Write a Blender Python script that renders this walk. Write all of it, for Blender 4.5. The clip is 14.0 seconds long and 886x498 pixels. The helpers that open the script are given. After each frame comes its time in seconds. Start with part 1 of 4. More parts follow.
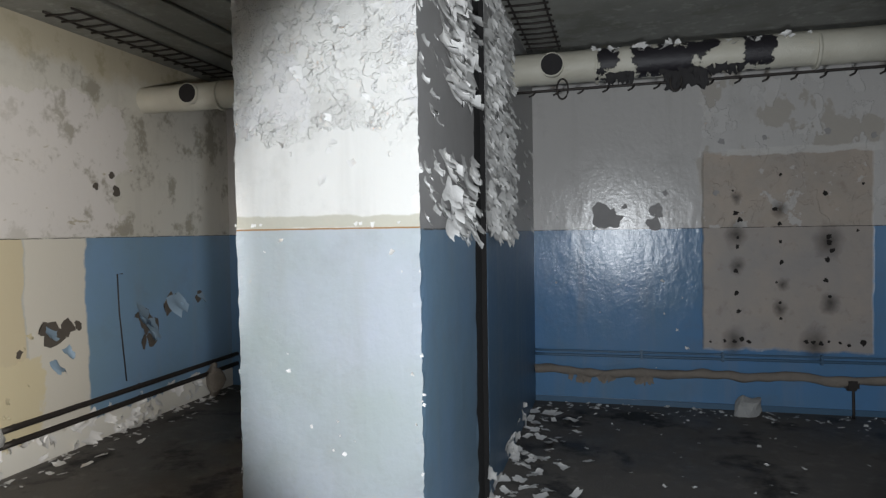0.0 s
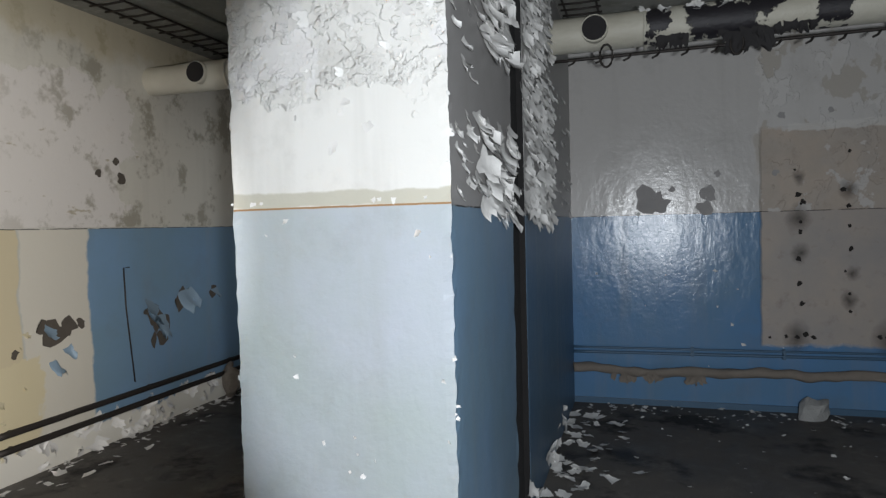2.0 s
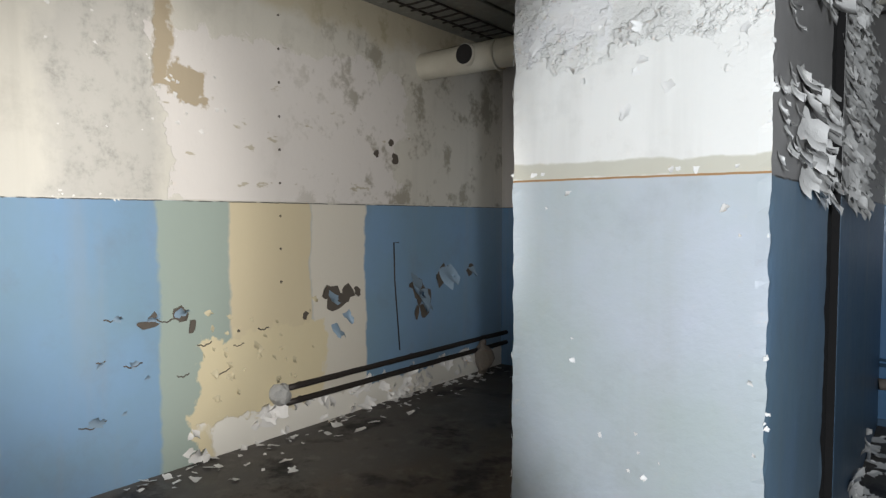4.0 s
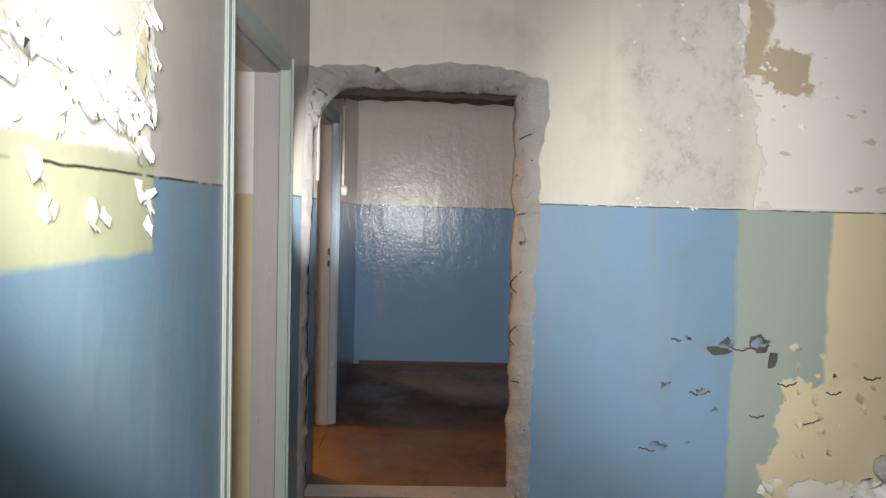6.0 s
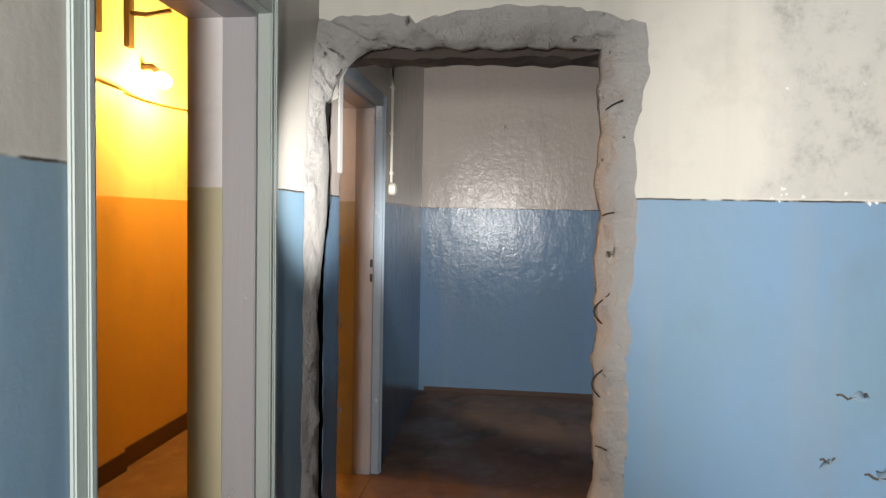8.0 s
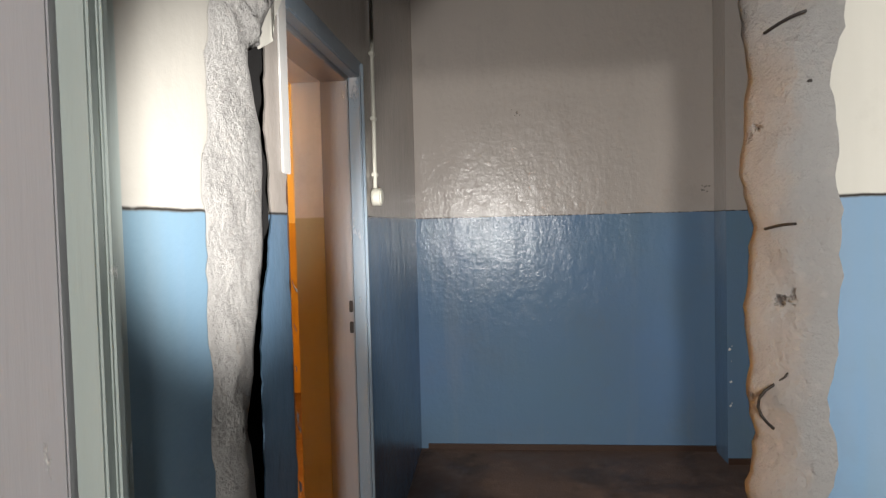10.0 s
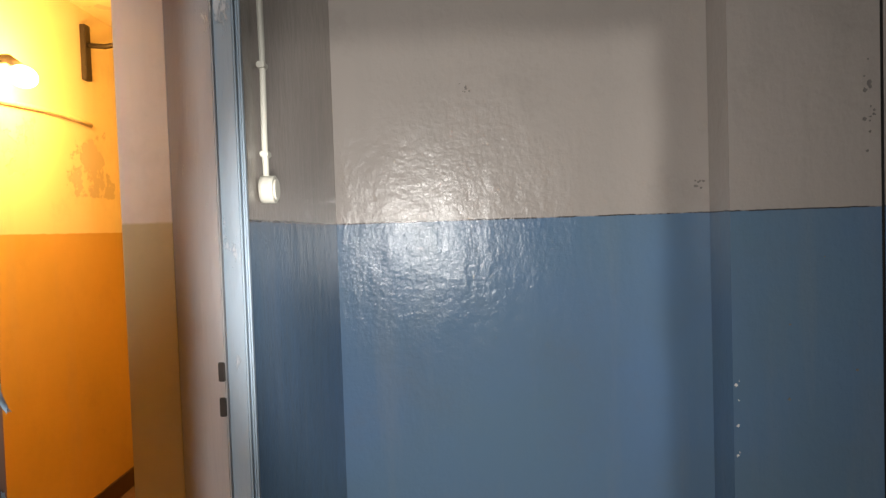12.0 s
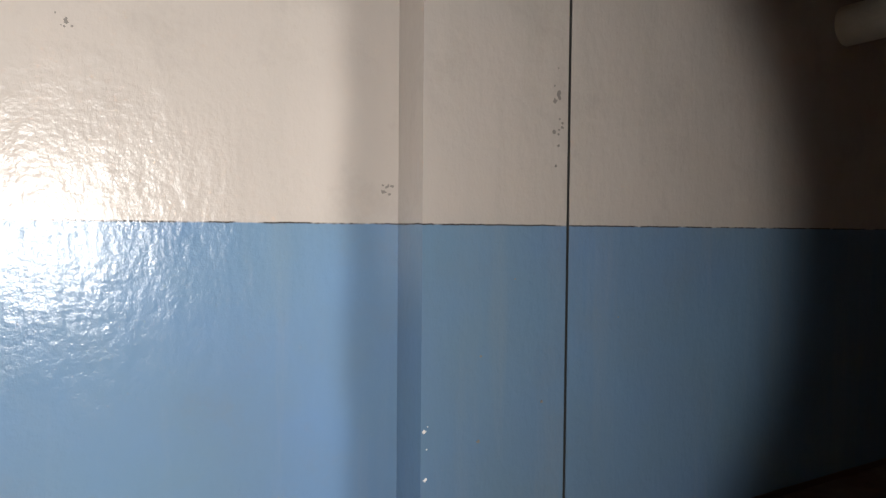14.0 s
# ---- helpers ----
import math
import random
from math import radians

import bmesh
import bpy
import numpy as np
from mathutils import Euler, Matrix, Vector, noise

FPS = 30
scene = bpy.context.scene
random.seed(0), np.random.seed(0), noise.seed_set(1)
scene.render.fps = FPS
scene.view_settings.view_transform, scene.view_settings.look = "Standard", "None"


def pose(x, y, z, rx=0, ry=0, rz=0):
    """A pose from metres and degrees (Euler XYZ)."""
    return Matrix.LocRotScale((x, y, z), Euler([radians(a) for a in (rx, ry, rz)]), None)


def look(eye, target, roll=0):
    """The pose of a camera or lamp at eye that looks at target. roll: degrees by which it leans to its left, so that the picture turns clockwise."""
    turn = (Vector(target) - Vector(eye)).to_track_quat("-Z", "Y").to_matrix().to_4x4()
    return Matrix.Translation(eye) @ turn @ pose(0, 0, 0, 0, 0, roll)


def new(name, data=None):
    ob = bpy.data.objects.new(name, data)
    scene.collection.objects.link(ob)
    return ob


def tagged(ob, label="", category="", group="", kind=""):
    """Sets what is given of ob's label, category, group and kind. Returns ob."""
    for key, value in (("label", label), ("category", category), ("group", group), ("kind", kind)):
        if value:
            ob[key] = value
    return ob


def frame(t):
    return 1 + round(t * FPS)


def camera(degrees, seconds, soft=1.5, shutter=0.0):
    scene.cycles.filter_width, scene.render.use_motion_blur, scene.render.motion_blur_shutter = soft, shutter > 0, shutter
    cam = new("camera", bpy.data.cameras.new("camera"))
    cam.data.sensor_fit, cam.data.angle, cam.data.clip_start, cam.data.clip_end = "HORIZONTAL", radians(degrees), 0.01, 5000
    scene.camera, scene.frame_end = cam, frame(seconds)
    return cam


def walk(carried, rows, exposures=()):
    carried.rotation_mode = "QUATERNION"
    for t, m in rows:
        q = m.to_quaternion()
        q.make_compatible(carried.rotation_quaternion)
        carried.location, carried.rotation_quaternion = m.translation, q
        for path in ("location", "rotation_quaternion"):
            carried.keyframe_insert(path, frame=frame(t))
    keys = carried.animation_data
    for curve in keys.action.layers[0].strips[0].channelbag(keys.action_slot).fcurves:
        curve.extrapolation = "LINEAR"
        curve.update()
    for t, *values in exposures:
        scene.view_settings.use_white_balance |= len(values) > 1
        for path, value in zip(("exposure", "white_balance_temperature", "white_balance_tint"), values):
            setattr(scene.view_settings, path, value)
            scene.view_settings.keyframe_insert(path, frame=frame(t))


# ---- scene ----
cam = camera(68.1, 14.0, soft=1.35)
PATH = [
    (0, (4.068, -0.369, 1.544), (3.561, 1.565, 1.488), -0.9),
    (0.5, (4.043, -0.217, 1.527), (3.64, 1.741, 1.458), 0.5),
    (1, (3.97, -0.101, 1.507), (3.714, 1.882, 1.468), 1.1),
    (1.5, (3.94, -0.051, 1.486), (3.685, 1.932, 1.417), -0.6),
    (2, (3.909, 0.083, 1.482), (3.328, 1.995, 1.412), -1.5),
    (2.2, (3.886, 0.108, 1.481), (3.207, 1.989, 1.416), -0.7),
    (4.5, (3.657, 0.234, 1.426), (2.177, 1.578, 1.345), -0.6),
    (5, (3.592, 0.346, 1.49), (1.821, 1.274, 1.463), -0.3),
    (5.5, (3.451, 0.482, 1.478), (1.507, 0.947, 1.408), -0.5),
    (6, (3.313, 0.58, 1.469), (1.317, 0.646, 1.361), 1.6),
    (6.5, (3.135, 0.651, 1.475), (1.138, 0.599, 1.376), 1.4),
    (7, (2.91, 0.711, 1.486), (0.915, 0.613, 1.39), -0.6),
    (7.5, (2.662, 0.75, 1.473), (0.671, 0.587, 1.392), 0.2),
    (8, (2.415, 0.764, 1.451), (0.431, 0.534, 1.355), 1.1),
    (8.5, (2.153, 0.728, 1.46), (0.162, 0.554, 1.389), -0.6),
    (10.8, (0.905, 0.505, 1.506), (-1.080, 0.281, 1.430), -2.2),
    (11, (0.818, 0.5, 1.5), (-1.162, 0.222, 1.442), -1.3),
    (11.5, (0.595, 0.454, 1.488), (-1.386, 0.185, 1.433), -0.6),
    (12, (0.345, 0.444, 1.5), (-1.653, 0.47, 1.433), -1.9),
    (12.5, (0.132, 0.486, 1.476), (-1.857, 0.673, 1.372), -1.4),
    (13, (-0.14, 0.46, 1.502), (-2.09, 0.88, 1.402), -0.3),
    (13.5, (-0.258, 0.632, 1.491), (-2.122, 1.352, 1.403), -1.8),
    (14, (-0.434, 0.668, 1.516), (-2.184, 1.633, 1.452), 0.5),
]
EXPOSURES = [(0.0, 0.05), (2.2, 0.05), (4.4, -0.05), (5.0, 0.05), (5.5, -0.2), (6.0, -0.2), (7.0, -0.05), (8.7, -0.05), (10.8, -0.1), (11.5, -0.1), (12.0, 0.2), (12.5, 0.65), (13.0, 0.9), (14.0, 1.3)]
walk(cam, [(t, look(eye, target, roll)) for t, eye, target, roll in PATH], EXPOSURES)

# ---- light: five fixed spots added in place of one carried torch, and the bare bulb of the side room ----
world = bpy.data.worlds.new("dark")
world.use_nodes = True
world.node_tree.nodes["Background"].inputs[0].default_value = (0.6, 0.65, 0.8, 1)
world.node_tree.nodes["Background"].inputs[1].default_value = 0.004
scene.world = world


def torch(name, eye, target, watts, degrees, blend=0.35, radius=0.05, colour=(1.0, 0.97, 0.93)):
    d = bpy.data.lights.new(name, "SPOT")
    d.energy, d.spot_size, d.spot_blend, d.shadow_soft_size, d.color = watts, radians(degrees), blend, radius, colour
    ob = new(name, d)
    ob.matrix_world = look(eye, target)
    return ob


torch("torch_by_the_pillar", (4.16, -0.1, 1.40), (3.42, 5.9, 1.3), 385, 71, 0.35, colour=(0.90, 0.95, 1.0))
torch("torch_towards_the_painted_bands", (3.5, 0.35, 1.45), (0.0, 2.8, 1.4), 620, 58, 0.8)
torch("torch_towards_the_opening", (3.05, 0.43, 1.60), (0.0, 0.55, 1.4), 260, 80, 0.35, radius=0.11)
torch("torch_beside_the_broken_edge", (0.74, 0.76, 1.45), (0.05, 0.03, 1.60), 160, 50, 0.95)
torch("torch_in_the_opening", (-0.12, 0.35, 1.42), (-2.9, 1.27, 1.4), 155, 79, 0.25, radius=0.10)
for bulb_x, bulb_watts in ((-1.2, 85), (-2.54, 55)):
    bulb_lamp = bpy.data.lights.new("bulb_light", "POINT")
    bulb_lamp.energy, bulb_lamp.color, bulb_lamp.shadow_soft_size = bulb_watts, (1.0, 0.45, 0.08), 0.05
    new("bulb_light", bulb_lamp).location = (bulb_x, -1.18, 2.20)

# ---- measures ----
DADO, HIGH, LOW = 1.53, 3.13, -0.11          # paint line, ceiling, floor of the pillar room
FAR_Y, FAR_X = 5.964, -2.975                 # end walls


# ---- materials ----
class Graph:
    """A small helper that wires one node material."""

    def __init__(self, name):
        self.mat = bpy.data.materials.new(name)
        self.mat.use_nodes = True
        self.tree = self.mat.node_tree
        self.shader = self.tree.nodes["Principled BSDF"]
        self.where = self.tree.nodes.new("ShaderNodeNewGeometry").outputs["Position"]
        split = self.tree.nodes.new("ShaderNodeSeparateXYZ")
        self.link(self.where, split.inputs[0])
        self.x, self.y, self.z = split.outputs

    def link(self, a, socket):
        if isinstance(a, (int, float)):
            socket.default_value = a
        elif isinstance(a, tuple):
            socket.default_value = (*a, 1) if len(a) == 3 and socket.type == "RGBA" else a
        else:
            self.tree.links.new(a, socket)

    def math(self, op, a, b=0.0, clamp=False):
        n = self.tree.nodes.new("ShaderNodeMath")
        n.operation, n.use_clamp = op, clamp
        self.link(a, n.inputs[0])
        self.link(b, n.inputs[1])
        return n.outputs[0]

    def step(self, v, edge, soft=0.004):
        n = self.tree.nodes.new("ShaderNodeMapRange")
        self.link(v, n.inputs[0])
        n.inputs[1].default_value, n.inputs[2].default_value = edge - soft, edge + soft
        return n.outputs[0]

    def band(self, v, a, b, soft=0.004):
        return self.math("MULTIPLY", self.step(v, a, soft), self.math("SUBTRACT", 1.0, self.step(v, b, soft)))

    def both(self, *masks):
        out = masks[0]
        for m in masks[1:]:
            out = self.math("MULTIPLY", out, m)
        return out

    def noise(self, scale, detail=4.0, rough=0.55, stretch=None, seed=0.0):
        n = self.tree.nodes.new("ShaderNodeTexNoise")
        n.inputs["Scale"].default_value, n.inputs["Detail"].default_value, n.inputs["Roughness"].default_value = scale, detail, rough
        v = self.where
        m = self.tree.nodes.new("ShaderNodeMapping")
        m.inputs["Location"].default_value = (seed * 7.3, seed * 3.1, seed * 5.7)
        if stretch:
            m.inputs["Scale"].default_value = stretch
        self.link(v, m.inputs[0])
        self.link(m.outputs[0], n.inputs["Vector"])
        return n.outputs[0]

    def mix(self, fac, a, b):
        n = self.tree.nodes.new("ShaderNodeMix")
        n.data_type = "RGBA"
        self.link(fac, n.inputs[0])
        self.link(a, n.inputs[6])
        self.link(b, n.inputs[7])
        return n.outputs[2]

    def done(self, colour, rough=0.5, bump=None, depth=0.01, metal=0.0, strength=1.0, specular=0.5):
        self.link(colour, self.shader.inputs["Base Color"])
        self.link(rough, self.shader.inputs["Roughness"])
        self.shader.inputs["Metallic"].default_value = metal
        self.shader.inputs["Specular IOR Level"].default_value = specular
        if bump is not None:
            b = self.tree.nodes.new("ShaderNodeBump")
            b.inputs["Distance"].default_value, b.inputs["Strength"].default_value = depth, strength
            self.link(bump, b.inputs["Height"])
            self.tree.links.new(b.outputs[0], self.shader.inputs["Normal"])
        return self.mat


CREAM, BLUE, GREYPINK = (0.60, 0.58, 0.52), (0.115, 0.235, 0.40), (0.43, 0.385, 0.35)
PLASTER, MOULD, WHITE = (0.50, 0.47, 0.40), (0.16, 0.15, 0.13), (0.70, 0.69, 0.66)


def wavy(g, v, amount, scale=9.0, seed=0.0):
    return g.math("ADD", v, g.math("MULTIPLY", g.math("SUBTRACT", g.noise(scale, 5, 0.6, seed=seed), 0.5), amount))


def oil_paint(name, upper, lower, zones=None, split=DADO, gloss=0.27, line=True, peel=0.0, relief=0.55, shine=0.5):
    """Old oil paint in two colours with a thin dark line between them, brushed and a little uneven."""
    g = Graph(name)
    blotch, fine = g.noise(1.6, 5, 0.6), g.noise(26, 5, 0.65, seed=1)
    dirt = g.step(g.noise(2.7, 8, 0.7, seed=2), 0.64, 0.10)
    zl = wavy(g, g.z, 0.010, 14, 3)
    top = g.mix(g.math("MULTIPLY", blotch, 0.55), upper, tuple(c * 0.80 for c in upper))
    low = g.mix(g.step(blotch, 0.5, 0.2), lower, (lower[0] * 0.80 + 0.03, lower[1] * 0.88 + 0.015, lower[2] * 0.80))
    colour = g.mix(g.step(zl, split, 0.003), low, top)
    height = g.math("ADD", g.math("MULTIPLY", fine, 0.35), g.math("MULTIPLY", g.noise(7, 3, 0.5, stretch=(1, 1, 0.45), seed=4), 0.9))
    colour = g.mix(g.math("MULTIPLY", dirt, 0.22), colour, MOULD)
    run = g.step(g.noise(5, 5, 0.6, stretch=(1, 1, 0.08), seed=8), 0.6, 0.08)
    colour = g.mix(g.math("MULTIPLY", run, 0.16), colour, (0.30, 0.29, 0.26))
    rough = g.math("ADD", gloss, g.math("MULTIPLY", g.noise(11, 5, 0.7, seed=5), 0.16))
    if peel:
        bare = g.step(g.both(g.noise(1.9, 8, 0.68, seed=6), g.step(g.z, split + 0.1, 0.1)), 1 - peel, 0.006)
        colour = g.mix(bare, colour, PLASTER)
        height = g.math("SUBTRACT", height, g.math("MULTIPLY", bare, 0.8))
        rough = g.math("ADD", rough, g.math("MULTIPLY", bare, 0.4))
    if zones:
        colour, height, rough = zones(g, colour, height, rough)
    if line:
        broken = g.step(g.noise(6, 3, 0.7, stretch=(1, 1, 0.2), seed=7), 0.43, 0.05)
        colour = g.mix(g.both(g.band(zl, split - 0.002, split + 0.004, 0.002), broken), colour, (0.03, 0.026, 0.022))
    return g.done(colour, rough, height, 0.006, strength=relief, specular=shine)


def west_zones(g, colour, height, rough):
    """Bands of older paint left on the wall beside the opening, mould and flaked corners above and below."""
    y, z = wavy(g, wavy(g, g.y, 0.12, 2.5, 11), 0.03, 18, 10), g.z
    under = g.math("SUBTRACT", 1.0, g.step(z, DADO, 0.003))
    sage, sand, bone = (0.29, 0.345, 0.31), (0.56, 0.49, 0.34), (0.60, 0.57, 0.50)
    colour = g.mix(g.both(under, g.band(y, 2.20, 2.69, 0.012)), colour, sage)
    colour = g.mix(g.both(under, g.band(y, 2.69, 3.38, 0.012)), colour, sand)
    colour = g.mix(g.both(under, g.band(y, 3.38, 3.94, 0.012)), colour, bone)
    ragged = wavy(g, g.z, 0.5, 4, 12)
    colour = g.mix(g.both(g.band(wavy(g, g.y, 0.30, 5, 13), 2.43, 3.5, 0.01), g.math("SUBTRACT", 1.0, g.step(ragged, 0.66, 0.01))), colour, (0.60, 0.53, 0.36))
    foot = g.both(g.step(wavy(g, g.y, 0.5, 3, 14), 2.5, 0.02), g.math("SUBTRACT", 1.0, g.step(wavy(g, g.z, 0.35, 7, 15), 0.10, 0.01)))
    colour = g.mix(foot, colour, (0.70, 0.68, 0.62))
    over = g.step(z, DADO + 0.01, 0.004)
    blot = g.step(g.noise(5, 9, 0.75, seed=16), 0.55, 0.07)
    grey = g.both(over, g.band(wavy(g, g.y, 0.4, 3, 17), 1.62, 2.22, 0.06))
    colour = g.mix(g.math("MULTIPLY", grey, 0.62), colour, (0.40, 0.39, 0.37))
    tint = g.math("MULTIPLY", g.both(grey, blot, g.step(g.noise(24, 5, 0.7, seed=18), 0.50, 0.12)), 0.55)
    colour = g.mix(tint, colour, (0.17, 0.165, 0.15))
    bare = g.both(over, g.band(wavy(g, wavy(g, g.y, 0.85, 2.0, 25), 0.16, 14, 26), 2.20, 4.4, 0.006), g.math("SUBTRACT", 1.0, g.step(wavy(g, g.z, 0.5, 4, 27), 2.62, 0.01)))
    colour = g.mix(g.math("MULTIPLY", bare, 0.8), colour, (0.63, 0.60, 0.58))
    dots = g.both(bare, g.step(g.noise(7, 5, 0.6, stretch=(1, 0.6, 1.5), seed=28), 0.66, 0.015))
    colour = g.mix(g.math("MULTIPLY", dots, 0.7), colour, (0.34, 0.30, 0.20))
    far = g.both(over, g.step(g.y, 3.4, 0.5), g.step(g.noise(3.2, 8, 0.72, seed=19), 0.57, 0.04))
    colour = g.mix(g.math("MULTIPLY", far, 0.75), colour, (0.24, 0.22, 0.17))
    edge = g.both(g.step(wavy(g, g.z, 0.5, 3, 20), 2.86, 0.06), g.step(g.y, 2.6, 0.4))
    colour = g.mix(g.math("MULTIPLY", edge, 0.55), colour, (0.42, 0.36, 0.22))
    patch = g.both(g.math("MAXIMUM", g.both(g.band(wavy(g, g.y, 0.35, 7, 21), 2.27, 2.52, 0.012), g.band(wavy(g, g.z, 0.35, 7, 22), 2.14, 2.36, 0.012)), g.both(g.band(wavy(g, g.y, 0.2, 7, 23), 2.22, 2.31, 0.012), g.band(wavy(g, g.z, 0.3, 7, 24), 2.2, 2.75, 0.012))), 1.0)
    colour = g.mix(patch, colour, (0.37, 0.31, 0.22))
    height = g.math("SUBTRACT", height, g.math("MULTIPLY", g.math("MAXIMUM", g.math("MAXIMUM", patch, foot), g.math("MULTIPLY", bare, 0.55)), 1.2))
    rough = g.math("ADD", rough, g.math("MULTIPLY", g.math("MAXIMUM", g.math("MAXIMUM", grey, bare), foot), 0.30))
    return colour, height, rough


def south_zones(g, colour, height, rough):
    """The end of the doorway wall, where the paint has come off in sheets above a pale ledge."""
    x = wavy(g, g.x, 0.08, 7, 31)
    bare = g.both(g.step(x, 1.88, 0.006), g.step(wavy(g, g.z, 0.05, 12, 32), 1.57, 0.006))
    ledge = g.both(g.step(wavy(g, g.x, 0.02, 12, 33), 1.88, 0.008), g.band(wavy(g, g.z, 0.02, 12, 34), 1.37, 1.57, 0.008))
    skin = g.both(bare, g.step(g.noise(3.4, 6, 0.55, stretch=(1, 1, 0.7), seed=36), 0.53, 0.006))
    colour = g.mix(bare, colour, (0.60, 0.59, 0.53))
    colour = g.mix(skin, colour, (0.52, 0.48, 0.33))
    colour = g.mix(ledge, colour, g.mix(g.noise(5, 5, 0.6, seed=37), (0.40, 0.42, 0.27), (0.34, 0.36, 0.24)))
    streak = g.both(g.step(g.z, DADO + 0.01, 0.01), g.math("SUBTRACT", 1.0, bare), g.noise(7, 4, 0.6, stretch=(1, 1, 0.12), seed=38))
    colour = g.mix(g.math("MULTIPLY", streak, 0.5), colour, (0.30, 0.285, 0.255))
    rough = g.math("ADD", rough, g.math("MULTIPLY", bare, 0.4))
    height = g.math("ADD", height, g.math("MULTIPLY", skin, 1.6))
    height = g.math("ADD", height, g.math("MULTIPLY", g.both(bare, g.noise(9, 7, 0.7, seed=35)), 0.6))
    return colour, height, rough


def far_zones(g, colour, height, rough):
    """Pale scraped patches round the place of the lost board."""
    over = g.step(g.z, DADO, 0.004)
    near = g.both(over, g.step(wavy(g, g.x, 0.3, 4, 40), 4.82, 0.02))
    old = g.both(near, g.step(g.noise(2.6, 7, 0.6, stretch=(1, 1, 0.8), seed=41), 0.52, 0.008))
    colour = g.mix(g.math("MULTIPLY", old, 0.8), colour, (0.42, 0.38, 0.33))
    white = g.both(near, g.step(g.noise(3.6, 6, 0.6, stretch=(1, 1, 0.7), seed=46), 0.54, 0.008))
    colour = g.mix(g.math("MULTIPLY", white, 0.8), colour, (0.60, 0.58, 0.56))
    board = g.both(g.band(wavy(g, g.x, 0.04, 8, 42), 4.84, 6.20, 0.010), g.band(wavy(g, g.z, 0.12, 4, 43), 0.44, 2.20, 0.015))
    tone = g.mix(g.step(g.noise(1.7, 7, 0.65, seed=44), 0.5, 0.14), (0.47, 0.385, 0.31), (0.38, 0.335, 0.295))
    tone = g.mix(g.math("MULTIPLY", g.step(g.noise(9, 6, 0.7, seed=45), 0.64, 0.08), 0.4), tone, (0.19, 0.13, 0.09))
    tone = g.mix(g.both(over, g.step(g.noise(4.2, 6, 0.6, seed=47), 0.60, 0.01)), tone, (0.55, 0.52, 0.49))
    colour = g.mix(g.math("MULTIPLY", board, 0.9), colour, tone)
    lip = g.both(g.band(wavy(g, g.x, 0.1, 8, 48), 5.05, 6.28, 0.01), g.band(wavy(g, g.z, 0.09, 6, 49), 2.17, 2.235, 0.006))
    colour = g.mix(g.math("MULTIPLY", lip, 0.85), colour, (0.62, 0.60, 0.57))
    for cx, cz, r in ((5.12, 1.80, 0.055), (5.12, 1.47, 0.10), (5.13, 1.19, 0.075), (5.47, 1.69, 0.07), (5.47, 0.81, 0.065), (5.86, 1.40, 0.13), (5.87, 0.86, 0.085), (5.75, 0.50, 0.13), (5.10, 0.51, 0.11), (5.5, 1.03, 0.05)):
        dx, dz = g.math("SUBTRACT", wavy(g, g.x, 0.10, 9, 60 + cx), cx), g.math("SUBTRACT", wavy(g, g.z, 0.10, 9, 70 + cz), cz)
        away = g.math("SQRT", g.math("ADD", g.math("MULTIPLY", dx, dx), g.math("MULTIPLY", g.both(dz, dz), 0.6)))
        burn = g.math("MULTIPLY", g.math("SUBTRACT", 1.0, g.step(away, r * 0.55, r * 0.5)), 0.85)
        colour = g.mix(burn, colour, (0.035, 0.026, 0.02))
    rough = g.math("ADD", rough, g.math("MULTIPLY", g.math("MAXIMUM", board, near), 0.35))
    height = g.math("SUBTRACT", height, g.math("MULTIPLY", board, 1.5))
    height = g.math("ADD", height, g.math("MULTIPLY", white, 0.6))
    return colour, height, rough


def front_zones(g, colour, height, rough):
    """Whitewash on the pillar, thick and crusted, above a dirty strip and a thin brown line."""
    region = g.step(wavy(g, wavy(g, g.z, 0.7, 2.5, 52), 0.16, 14, 50), 1.90, 0.012)
    for seed, scale, cut, rise in ((51, 5, 0.50, 0.9), (58, 8, 0.55, 0.8), (59, 13, 0.57, 0.5)):
        sheet = g.step(g.noise(scale, 5, 0.6, seed=seed), cut, 0.022)
        height = g.math("ADD", height, g.math("MULTIPLY", g.both(sheet, region), rise))
    height = g.math("SUBTRACT", height, g.math("MULTIPLY", region, 1.0))
    pocked = g.both(region, g.step(g.noise(3, 5, 0.6, seed=61), 0.48, 0.05))
    height = g.math("ADD", height, g.math("MULTIPLY", g.both(pocked, g.noise(42, 6, 0.75, seed=53)), 1.3))
    colour = g.mix(g.both(region, g.step(g.noise(3, 6, 0.7, seed=55), 0.55, 0.02)), colour, (0.66, 0.65, 0.64))
    strip = g.band(wavy(g, g.z, 0.035, 9, 54), 1.562, 1.615, 0.004)
    colour = g.mix(g.math("MULTIPLY", strip, 0.8), colour, (0.42, 0.40, 0.32))
    colour = g.mix(g.band(wavy(g, g.z, 0.006, 9, 56), 1.556, 1.563, 0.001), colour, (0.30, 0.17, 0.07))
    stain = g.both(g.step(g.noise(3.5, 6, 0.7, seed=57), 0.60, 0.08), g.math("SUBTRACT", 1.0, g.step(g.z, 0.9, 0.3)))
    colour = g.mix(g.math("MULTIPLY", stain, 0.35), colour, (0.25, 0.25, 0.22))
    rough = g.math("ADD", rough, g.math("MULTIPLY", g.step(g.z, 1.56, 0.01), 0.35))
    return colour, height, rough


